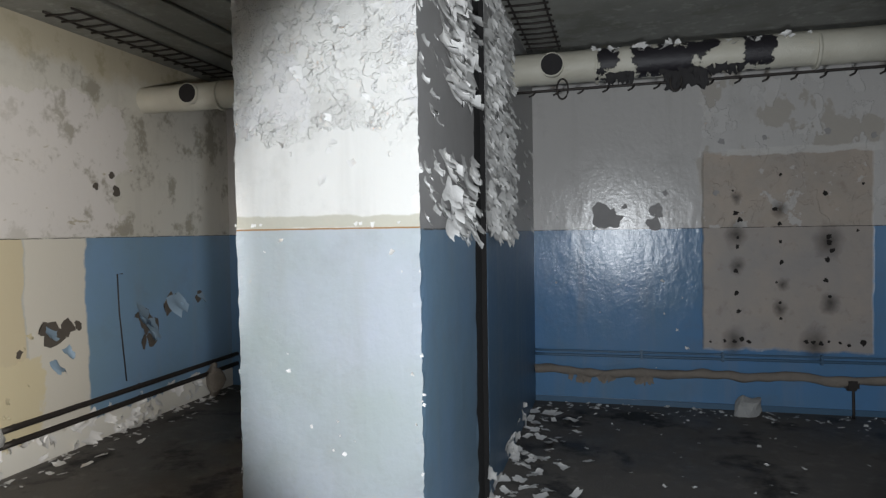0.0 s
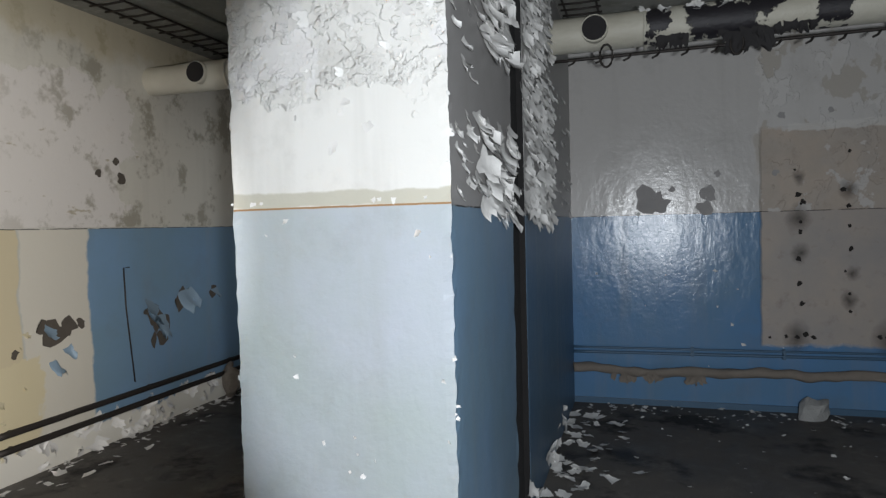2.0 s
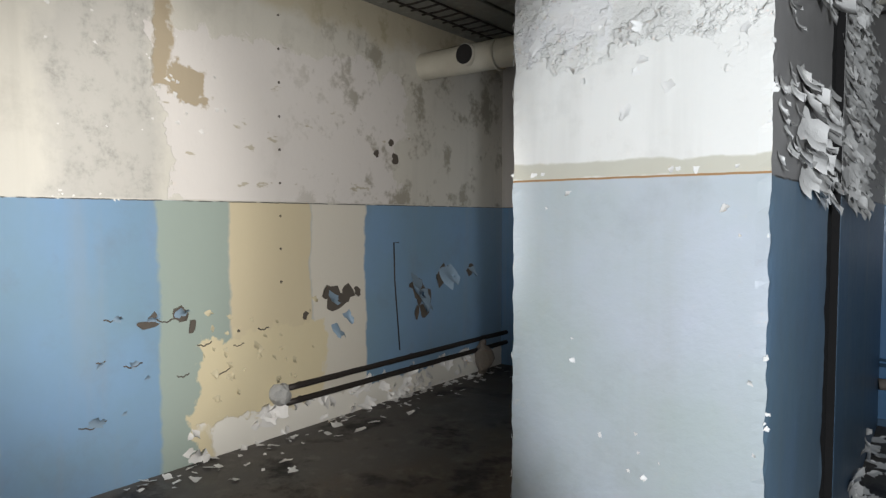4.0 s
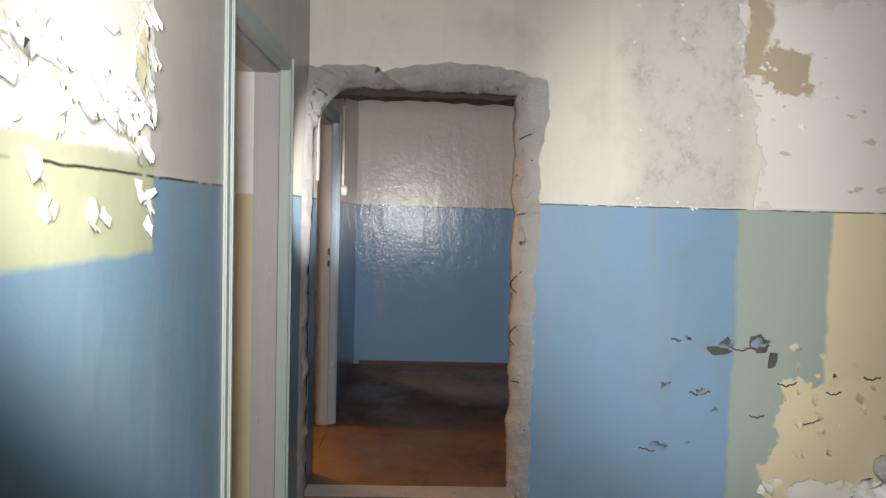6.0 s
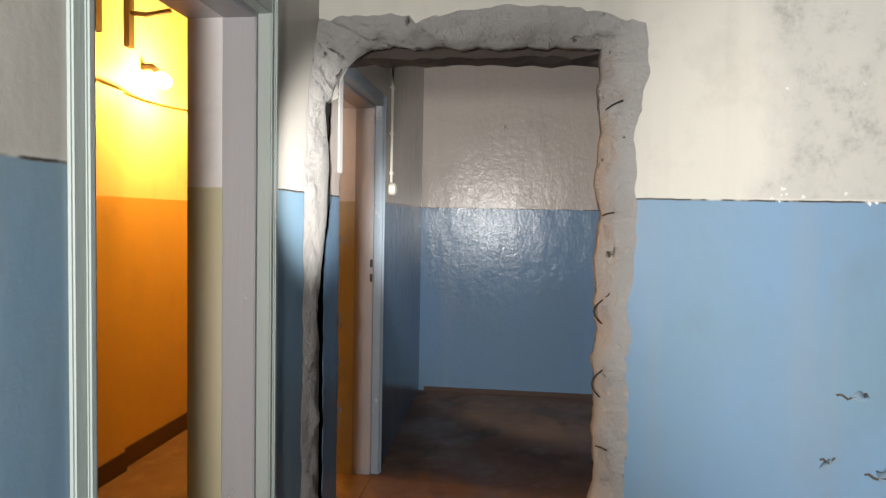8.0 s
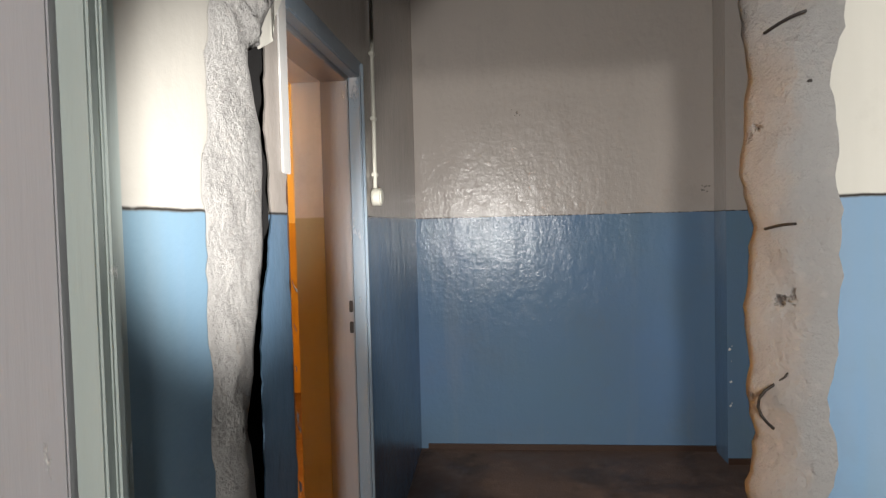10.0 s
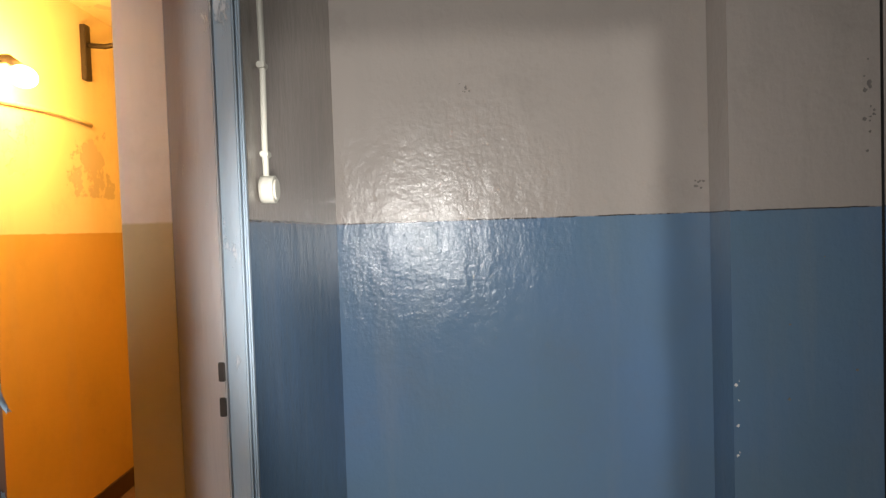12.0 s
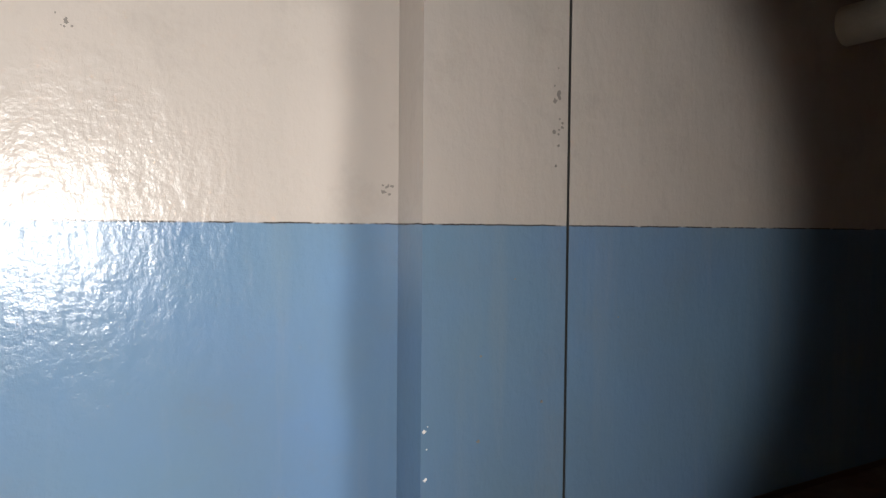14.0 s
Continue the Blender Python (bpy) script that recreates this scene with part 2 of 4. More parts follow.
WALL_WEST = oil_paint("west_wall_paint", CREAM, (0.18, 0.295, 0.45), west_zones)
WALL_SOUTH = oil_paint("doorway_wall_paint", (0.47, 0.45, 0.41), (0.15, 0.25, 0.36), south_zones)
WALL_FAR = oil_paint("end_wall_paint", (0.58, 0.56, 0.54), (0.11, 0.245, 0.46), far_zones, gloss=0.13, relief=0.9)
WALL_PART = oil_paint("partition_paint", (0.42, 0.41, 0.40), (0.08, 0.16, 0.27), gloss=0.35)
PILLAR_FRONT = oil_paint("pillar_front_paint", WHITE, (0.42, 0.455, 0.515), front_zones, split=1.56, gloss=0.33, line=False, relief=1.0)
# both pillar sides get darker colours than the front
PILLAR_SIDE = oil_paint("pillar_side_darker", (0.33, 0.32, 0.315), (0.17, 0.28, 0.42), split=1.55, gloss=0.35)
def back_zones(g, colour, height, rough):
    """Brush marks and runs in the gloss paint, bluer and greener in patches."""
    under = g.math("SUBTRACT", 1.0, g.step(g.z, DADO, 0.003))
    colour = g.mix(g.both(under, g.math("MULTIPLY", g.step(g.noise(0.9, 4, 0.5, seed=81), 0.5, 0.16), 0.5)), colour, (0.125, 0.215, 0.30))
    height = g.math("ADD", height, g.math("MULTIPLY", g.noise(46, 4, 0.6, stretch=(1, 1, 0.5), seed=82), 0.22))
    height = g.math("ADD", height, g.math("MULTIPLY", g.noise(19, 5, 0.6, stretch=(1, 0.5, 1), seed=83), 0.30))
    return colour, height, rough


WALL_BACK = oil_paint("back_room_paint", GREYPINK, (0.118, 0.20, 0.34), back_zones, gloss=0.12, relief=1.0, shine=0.31)
WALL_SIDE = oil_paint("side_room_paint", (0.72, 0.66, 0.50), (0.50, 0.34, 0.11), line=False, peel=0.42, gloss=0.4)
REVEAL = oil_paint("reveal_paint", (0.72, 0.70, 0.70), (0.52, 0.46, 0.33), line=False, gloss=0.4)


def concrete():
    g = Graph("broken_concrete")
    big, fine = g.noise(5, 9, 0.72), g.noise(48, 8, 0.75, seed=1)
    v = g.tree.nodes.new("ShaderNodeTexVoronoi")
    v.inputs["Scale"].default_value = 24
    g.link(g.where, v.inputs["Vector"])
    pit = g.step(g.noise(10, 5, 0.6, seed=3), 0.68, 0.03)
    colour = g.mix(big, (0.21, 0.205, 0.20), (0.54, 0.53, 0.515))
    colour = g.mix(g.math("MULTIPLY", g.step(v.outputs[0], 0.22, 0.05), 0.55), (0.44, 0.42, 0.40), colour)
    colour = g.mix(pit, colour, (0.09, 0.08, 0.075))
    h = g.math("ADD", g.math("MULTIPLY", fine, 0.4), g.math("SUBTRACT", g.math("MULTIPLY", big, 1.6), g.math("MULTIPLY", pit, 0.8)))
    return g.done(colour, 0.9, h, 0.032, strength=1.0)


def floor_paint(name, base, stain, wet):
    g = Graph(name)
    a, b = g.noise(1.2, 7, 0.68), g.noise(9, 7, 0.7, seed=1)
    colour = g.mix(g.step(a, 0.5, 0.14), base, tuple(c * 0.7 for c in base))
    colour = g.mix(g.step(g.noise(2.1, 7, 0.66, seed=2), 0.58, 0.05), colour, stain)
    colour = g.mix(g.math("MULTIPLY", g.step(b, 0.6, 0.06), 0.35), colour, tuple(min(1, c * 1.8) for c in base))
    rough = g.math("SUBTRACT", 0.85, g.math("MULTIPLY", g.step(a, 0.52, 0.1), wet))
    return g.done(colour, rough, g.math("ADD", b, g.noise(60, 5, 0.7, seed=4)), 0.006, strength=0.6)


def plain(name, colour, rough=0.6, metal=0.0, vary=0.25, scale=12.0, depth=0.004):
    g = Graph(name)
    n = g.noise(scale, 6, 0.65)
    c = g.mix(g.math("MULTIPLY", n, vary * 2), colour, tuple(k * 0.55 for k in colour))
    return g.done(c, g.math("ADD", rough - 0.08, g.math("MULTIPLY", n, 0.16), True), g.noise(scale * 4, 6, 0.7, seed=2), depth, metal, 0.5)


def old_wood(name, colour, bare, chips=0.62):
    g = Graph(name)
    grain = g.noise(16, 6, 0.7, stretch=(1, 1, 0.06))
    chip = g.step(g.noise(9, 8, 0.72, stretch=(1, 1, 0.35), seed=2), chips, 0.02)
    c = g.mix(g.math("MULTIPLY", grain, 0.45), colour, tuple(k * 0.6 for k in colour))
    c = g.mix(chip, c, bare)
    return g.done(c, g.math("ADD", 0.42, g.math("MULTIPLY", chip, 0.3)), g.math("SUBTRACT", grain, chip), 0.004, strength=0.7)


def pipe_coat():
    """White paint over bitumen: the white has come off along the middle of the run."""
    g = Graph("pipe_coating")
    n = g.noise(4.2, 8, 0.66)
    zone = g.math("ADD", g.math("MULTIPLY", g.band(wavy(g, g.x, 0.3, 5, 2), 3.92, 5.15, 0.08), 0.6), g.math("MULTIPLY", g.math("ADD", g.band(wavy(g, g.x, 0.3, 5, 6), 4.22, 4.80, 0.06), g.math("ADD", g.band(wavy(g, g.x, 0.2, 9, 7), 3.96, 4.10, 0.03), g.math("ADD", g.band(wavy(g, g.x, 0.25, 9, 8), 4.93, 5.16, 0.04), g.band(wavy(g, g.x, 0.3, 9, 9), 5.45, 5.75, 0.04)))), 0.6))
    off = g.step(g.both(g.math("ADD", n, 0.10), g.math("ADD", 0.45, g.math("MULTIPLY", zone, 0.55))), 0.60, 0.008)
    colour = g.mix(g.noise(3, 5, 0.6, seed=3), (0.66, 0.64, 0.56), (0.42, 0.39, 0.31))
    colour = g.mix(off, colour, (0.018, 0.016, 0.02))
    return g.done(colour, g.math("ADD", 0.33, g.math("MULTIPLY", n, 0.3)), g.math("SUBTRACT", g.noise(22, 6, 0.7, seed=4), g.math("MULTIPLY", off, 1.2)), 0.008, strength=0.8)


CONCRETE = concrete()
FLOOR_LOW = floor_paint("dusty_floor", (0.115, 0.105, 0.095), (0.022, 0.020, 0.019), 0.35)
FLOOR_BACK = floor_paint("brown_floor", (0.13, 0.078, 0.055), (0.06, 0.038, 0.028), 0.45)
CEILING = floor_paint("ceiling_concrete", (0.30, 0.30, 0.27), (0.20, 0.20, 0.17), 0.0)
FRAME_GREY = old_wood("grey_painted_wood", (0.36, 0.355, 0.37), (0.62, 0.62, 0.60), 0.66)
FRAME_GREEN = old_wood("pale_green_painted_wood", (0.37, 0.42, 0.40), (0.60, 0.62, 0.60), 0.64)
FRAME_BLUE = old_wood("worn_blue_painted_wood", (0.30, 0.38, 0.46), (0.52, 0.56, 0.60), 0.60)
BROWN_WOOD = old_wood("bare_brown_wood", (0.16, 0.085, 0.05), (0.07, 0.04, 0.03), 0.6)
PIPE = pipe_coat()
BITUMEN = plain("bitumen", (0.014, 0.012, 0.013), 0.75)
IRON = plain("dark_iron", (0.045, 0.038, 0.034), 0.6, 0.4)
PAINTED_PIPE = plain("blue_painted_pipe", (0.075, 0.15, 0.24), 0.4)
LAGGING = plain("old_pipe_lagging", (0.30, 0.26, 0.22), 0.9, 0, 0.5, 9, 0.02)
FLAKE = plain("flaked_white_paint", (0.72, 0.71, 0.69), 0.6, 0, 0.12)
FLAKE_BLUE = plain("flaked_blue_paint", (0.24, 0.33, 0.42), 0.5, 0, 0.2)
FLAKE_SAND = plain("flaked_sand_paint", (0.55, 0.49, 0.34), 0.6, 0, 0.2)
FLAKE_DARK = plain("bare_plaster_and_flake_shade", (0.10, 0.085, 0.07), 0.9, 0, 0.4)
BARE_BOARD = plain("bare_plaster_patch", (0.43, 0.37, 0.29), 0.7, 0, 0.3, 3)
SOOT = plain("black_stain", (0.018, 0.014, 0.012), 0.8)
RUBBLE = plain("grey_plaster_lump", (0.42, 0.42, 0.41), 0.9, 0, 0.3, 14, 0.02)
PORCELAIN = plain("yellowed_plastic", (0.62, 0.60, 0.52), 0.4, 0, 0.15)
# near-black, stands in for the shade inside joints and cracks
GAP_SHADE = plain("joint_shade", (0.012, 0.011, 0.011), 0.95)
SMUDGE = plain("grey_smudge", (0.20, 0.18, 0.165), 0.7)
SKIRT = plain("brown_skirting_paint", (0.055, 0.028, 0.018), 0.5)
GLOW = bpy.data.materials.new("lit_bulb_glass")
GLOW.use_nodes = True
GLOW.node_tree.nodes["Principled BSDF"].inputs["Emission Color"].default_value = (1.0, 0.72, 0.32, 1)
GLOW.node_tree.nodes["Principled BSDF"].inputs["Emission Strength"].default_value = 14


# ---- mesh helpers ----
def box(bm, x0, x1, y0, y1, z0, z1, bevel=0.0):
    made = bmesh.ops.create_cube(bm, size=1, matrix=Matrix.Translation(((x0 + x1) / 2, (y0 + y1) / 2, (z0 + z1) / 2)) @ Matrix.Diagonal((abs(x1 - x0), abs(y1 - y0), abs(z1 - z0), 1)))
    if bevel:
        edges = list({e for v in made["verts"] for e in v.link_edges})
        bmesh.ops.bevel(bm, geom=edges, offset=bevel, segments=2, affect="EDGES")


def tube(bm, points, radius, sides=12, wobble=0.0, caps=True):
    """A pipe through the points, with an uneven skin where wobble is given."""
    rings = []
    pts = [Vector(p) for p in points]
    for i, p in enumerate(pts):
        way = (pts[min(i + 1, len(pts) - 1)] - pts[max(i - 1, 0)]).normalized()
        side = way.cross(Vector((0, 0, 1)) if abs(way.z) < 0.9 else Vector((1, 0, 0))).normalized()
        up = side.cross(way)
        ring = []
        for k in range(sides):
            a = 2 * math.pi * k / sides
            d = side * math.cos(a) + up * math.sin(a)
            r = radius * (1 + wobble * noise.noise((p + d * 0.1) * 6))
            ring.append(bm.verts.new(p + d * r))
        rings.append(ring)
    for a, b in zip(rings, rings[1:]):
        for k in range(sides):
            f = bm.faces.new((a[k], a[(k + 1) % sides], b[(k + 1) % sides], b[k]))
            f.smooth = True
    if caps:
        bm.faces.new(rings[0][::-1])
        bm.faces.new(rings[-1])


def line(a, b, n):
    return [Vector(a).lerp(Vector(b), i / n) for i in range(n + 1)]


def link(name, bm, material):
    bmesh.ops.recalc_face_normals(bm, faces=bm.faces)
    me = bpy.data.meshes.new(name)
    bm.to_mesh(me)
    bm.free()
    for m in material if isinstance(material, (list, tuple)) else [material]:
        me.materials.append(m)
    return new(name, me)


def part(name, bm, material, parent, label=""):
    ob = link(name, bm, material)
    ob.parent = parent
    ob.matrix_parent_inverse = parent.matrix_world.inverted()
    return tagged(ob, label)


def thing(name, at, label, category, group="", kind=""):
    ob = new(name)
    ob.empty_display_size = 0.1
    ob.matrix_world = Matrix.Translation(at)
    return tagged(ob, label, category, group, kind)


def boxed(name, material, label, category, *boxes, kind="structure"):
    bm = bmesh.new()
    for b in boxes:
        box(bm, *b)
    return tagged(link(name, bm, material), label, category, kind=kind)


def flake(bm, at, out, size, rng, curl=1.0, down=None):
    """One curled chip of paint, hinged on a surface that faces the way out."""
    out = Vector(out).normalized()
    a = Vector((0, 0, 1)).cross(out) if abs(out.z) < 0.9 else Vector((1, 0, 0))
    a.normalize()
    b = out.cross(a)
    turn = rng.uniform(0, 2 * math.pi) if down is None else down + rng.uniform(-0.7, 0.7)
    u, v = a * math.cos(turn) + b * math.sin(turn), b * math.cos(turn) - a * math.sin(turn)
    rows, w, bend = [], size * rng.uniform(0.75, 1.25), curl * rng.uniform(0.5, 1.7)
    p, ang = Vector(at) + out * 0.003, rng.uniform(0.05, 0.35) * curl
    steps, cols = 5, (-1, -0.5, 0.05, 0.55, 1)
    drift = rng.uniform(-0.12, 0.12)
    lean = [rng.uniform(-0.22, 0.22) for _ in cols]
    for i in range(steps + 1):
        k = i / steps
        half = w * (0.50 - 0.15 * k) * rng.uniform(0.72, 1.22)
        rows.append([bm.verts.new(p + u * (half * c + size * drift * k) + v * size * q * (0.3 + k) + out * (0.10 * half * c * c * k + 0.002)) for c, q in zip(cols, lean)])
        p = p + (v * math.cos(ang) + out * math.sin(ang)) * size / steps
        ang += bend / steps
    for r, q in zip(rows, rows[1:]):
        for k in range(len(cols) - 1):
            bm.faces.new((r[k], r[k + 1], q[k + 1], q[k])).smooth = True


def flakes(name, material, spots, parent, label):
    bm = bmesh.new()
    rng = random.Random(name + label)
    for at, out, size, curl, down in spots:
        flake(bm, at, out, size, rng, curl, down)
    ob = part(name, bm, material, parent, label)
    ob["kind"] = "stuff"
    return ob


def blob(bm, at, size, normal, rng, rise=0.003):
    """A flat uneven stain, a few millimetres proud."""
    n = Vector(normal)
    rise += rng.uniform(0, 0.004)
    a = n.cross(Vector((0, 0, 1))).normalized() if abs(n.z) < 0.9 else Vector((1, 0, 0))
    b = n.cross(a)
    k = 11
    ph = [rng.uniform(0.55, 1.2) for _ in range(k)]
    top = [bm.verts.new(Vector(at) + n * rise + (a * math.cos(2 * math.pi * i / k) + b * math.sin(2 * math.pi * i / k)) * size * ph[i]) for i in range(k)]
    low = [bm.verts.new(v.co - n * (rise + 0.002)) for v in top]
    bm.faces.new(top)
    for i in range(k):
        bm.faces.new((top[i], low[i], low[(i + 1) % k], top[(i + 1) % k]))


# ---- structure ----
T = 0.25                                     # doorway wall's thickness
OX0, OX1 = -4.4, 3.0                         # side room's ends
boxed("floor_pillar_room", FLOOR_LOW, "dark dusty concrete floor with black stains", "floor", (0, 8.0, -2.2, FAR_Y, LOW - 0.2, LOW))
boxed("floor_back_room", FLOOR_BACK, "dark brown painted floor, worn", "floor", (-3.2, -0.001, -0.02, FAR_Y, -0.2, 0.0))
boxed("floor_side_room", FLOOR_BACK, "brown painted floor lit orange by a bulb", "floor", (OX0, OX1, -1.43, -0.022, -0.2, 0.0))
boxed("ceiling", CEILING, "stained grey concrete ceiling", "ceiling", (-3.2, 8.2, -2.4, FAR_Y + 0.2, HIGH, HIGH + 0.2))
boxed("wall_far", WALL_FAR, "end wall painted grey above glossy blue, patched", "wall", (-0.14, 6.42, FAR_Y, FAR_Y + 0.2, LOW, HIGH))
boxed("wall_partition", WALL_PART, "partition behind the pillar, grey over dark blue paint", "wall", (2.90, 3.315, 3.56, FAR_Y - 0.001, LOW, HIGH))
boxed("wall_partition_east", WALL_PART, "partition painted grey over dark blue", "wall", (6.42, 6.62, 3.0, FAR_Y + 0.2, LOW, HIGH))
boxed("wall_east", WALL_PART, "plain grey and blue painted wall", "wall", (8.0, 8.2, -2.4, FAR_Y + 0.2, LOW, HIGH), (6.62, 8.0, FAR_Y, FAR_Y + 0.2, LOW, HIGH))
boxed("wall_behind", WALL_PART, "plain grey and blue painted wall", "wall", (OX1, 8.0, -2.4, -2.2, LOW, HIGH), (OX1 - 0.2, OX1 - 0.001, -2.4, -T - 0.001, LOW, HIGH))
boxed("wall_back", WALL_BACK, "glossy wall painted greyish pink above blue", "wall", (FAR_X - 0.2, FAR_X, -0.3, 1.85, 0, HIGH))
boxed("wall_back_step", WALL_BACK, "thicker stretch of glossy pink and blue wall with an open joint", "wall",
      (FAR_X - 0.2, -2.75, 1.851, 2.578, 0, HIGH), (FAR_X - 0.2, -2.75, 2.598, FAR_Y, 0, HIGH))
# black strip almost flush with the wall, painted shade for the joint's depth
boxed("wall_joint", GAP_SHADE, "black strip filling the wall joint in place of its shade", "wall", (FAR_X - 0.2, -2.757, 2.576, 2.600, 0, HIGH))
boxed("wall_back_north", WALL_BACK, "plain pink and blue painted wall", "wall", (-3.2, -0.141, FAR_Y, FAR_Y + 0.2, 0, HIGH))

# the doorway wall, from the pillar room past the opening into the back room
D1, D2, HEAD = (0.50, 1.30), (-1.13, -0.33), 2.04
south = boxed("wall_south", WALL_SOUTH, "doorway wall painted cream over pale blue, peeling at its end", "wall",
              (1.38, OX1, -T, 0, LOW, HIGH), (0.42, 1.38, -T, 0, HEAD + 0.08, HIGH), (0.045, 0.42, -T, 0, LOW, HIGH), (-0.09, 0.0445, -T, 0, 2.0, HIGH))
south_back = boxed("wall_south_back", WALL_BACK, "doorway wall of the back room, pink over dark blue", "wall",
                   (-0.29, -0.185, -T, 0, 0, HIGH), (-1.21, -0.29, -T, 0, HEAD + 0.08, HIGH))
bm = bmesh.new()
box(bm, FAR_X, -1.2105, -T, 0, 0, HIGH)
for v in bm.verts:
    if v.co.x < -2 and v.co.y > -0.1:
        v.co.y = -0.045                      # the stretch by the corner runs a little askew
part("askew_stretch", bm, WALL_BACK, south_back)
# black boxes and a thin sheet line the crack as its shade
boxed("wall_gap", GAP_SHADE, "black lining of the crack between broken wall and plaster, in place of shade", "wall", (-0.185, -0.0905, -T, -0.09, LOW, HIGH), (-0.0904, 0.0445, -T, -0.09, LOW, 1.999), (-0.186, -0.1845, -0.09, -0.004, LOW, HIGH))


def reveal(name, x, face):
    """Plastered lining of a doorway behind its frame."""
    return boxed(name, REVEAL, "doorway lining, white over beige paint", "wall", (x, x + face, -T - 0.002, -0.14, LOW, HEAD))


reveal("lining_far_1", 0.50, -0.085)
reveal("lining_near_1", 1.30, 0.085)
reveal("lining_far_2", -1.13, -0.085)
reveal("lining_near_2", -0.33, 0.05)
boxed("lining_head_1", REVEAL, "white doorway lining overhead", "wall", (0.42, 1.38, -T - 0.002, -0.14, HEAD, HEAD + 0.085))
boxed("lining_head_2", REVEAL, "white doorway lining overhead", "wall", (-1.21, -0.28, -T - 0.002, -0.14, HEAD, HEAD + 0.085))

# side room with the bulb
boxed("wall_side_room", WALL_SIDE, "flaking yellow wall lit by a bare bulb", "wall",
      (OX0, -0.97, -1.6, -1.43, 0, HIGH), (-0.97, OX1 - 0.2, -1.6, -1.40, 0, HIGH), (OX0 - 0.2, OX0, -1.6, -T, 0, HIGH))
boxed("wall_side_room_inner", WALL_SIDE, "yellow painted inner face of the doorway wall", "wall",
      (OX0, -1.216, -T - 0.03, -T - 0.003, 0, HIGH), (-0.28, 0.415, -T - 0.03, -T - 0.003, 0, HIGH), (1.386, OX1 - 0.2, -T - 0.03, -T - 0.003, 0, HIGH),
      (-1.216, -0.28, -T - 0.03, -T - 0.003, HEAD + 0.086, HIGH), (0.415, 1.386, -T - 0.03, -T - 0.003, HEAD + 0.086, HIGH))
boxed("ceiling_side_room", WALL_SIDE, "yellowed ceiling of the side room", "ceiling", (OX0, OX1 - 0.2, -1.43, -T - 0.03, 2.75, 2.85))
boxed("baseboard_side_room", SKIRT, "brown painted skirting band", "baseboard", (OX0, -0.97, -1.43, -1.418, 0.0, 0.11), (-0.97, OX1 - 0.2, -1.40, -1.388, 0.0, 0.11))
boxed("baseboard_back_room", SKIRT, "low brown skirting", "baseboard", (FAR_X, FAR_X + 0.012, 0.001, 1.85, 0, 0.035), (-2.75, -2.738, 1.852, 5.9, 0, 0.035))
boxed("baseboard_end_wall", PAINTED_PIPE, "low blue painted skirting along the floor", "baseboard", (3.316, 6.42, FAR_Y - 0.018, FAR_Y - 0.001, LOW, LOW + 0.05))


def crack_line(z, points):
    """The x at the height z along a broken line of (z, x)."""
    for (z0, x0), (z1, x1) in zip(points, points[1:]):
        if z <= z1:
            return x0 + (x1 - x0) * max(0.0, min(1.0, (z - z0) / (z1 - z0)))
    return points[-1][1]


PLASTER_SIDE = ((0.0, -0.10), (1.25, -0.108), (1.42, -0.15), (1.52, -0.186), (1.62, -0.188), (1.75, -0.176), (2.2, -0.19))
CONCRETE_SIDE = ((0.0, -0.045), (0.9, -0.035), (1.09, 0.005), (1.16, -0.028), (1.27, -0.066), (1.36, -0.098), (1.5, -0.125), (1.62, -0.142), (1.75, -0.128), (2.0, -0.125))


def ragged_edge(name, material, x0, x1, reach, seed, label):
    """A thin upright strip of plaster whose one edge is torn."""
    bm = bmesh.new()
    rows = []
    for i in range(161):
        z = HIGH * i / 160
        tear = reach * (noise.noise(Vector((seed, z * 3.1, 0))) + 0.6 * noise.noise(Vector((seed, z * 13, 5))) + 0.35 * noise.noise(Vector((seed, z * 41, 9))))
        end = (crack_line(z, x1) + 0.014 if isinstance(x1, tuple) else x1) + tear
        rows.append([bm.verts.new((x0, 0.0005, z)), bm.verts.new((x0, 0.006, z)), bm.verts.new((end, 0.006, z)), bm.verts.new((end - 0.004, 0.0005 if isinstance(x1, tuple) else -0.02, z))])
    for a, b in zip(rows, rows[1:]):
        for k in range(3):
            bm.faces.new((a[k], a[k + 1], b[k + 1], b[k]))
    return part(name, bm, material, south_back, label)


ragged_edge("torn_plaster_edge", WALL_BACK, -0.2551, PLASTER_SIDE, 0.022, 3.3, "torn plaster edge beside the crack")
ragged_edge("torn_paint_edge", WALL_BACK, -0.255, -0.292, 0.022, 8.1, "torn paint edge beside the frame")


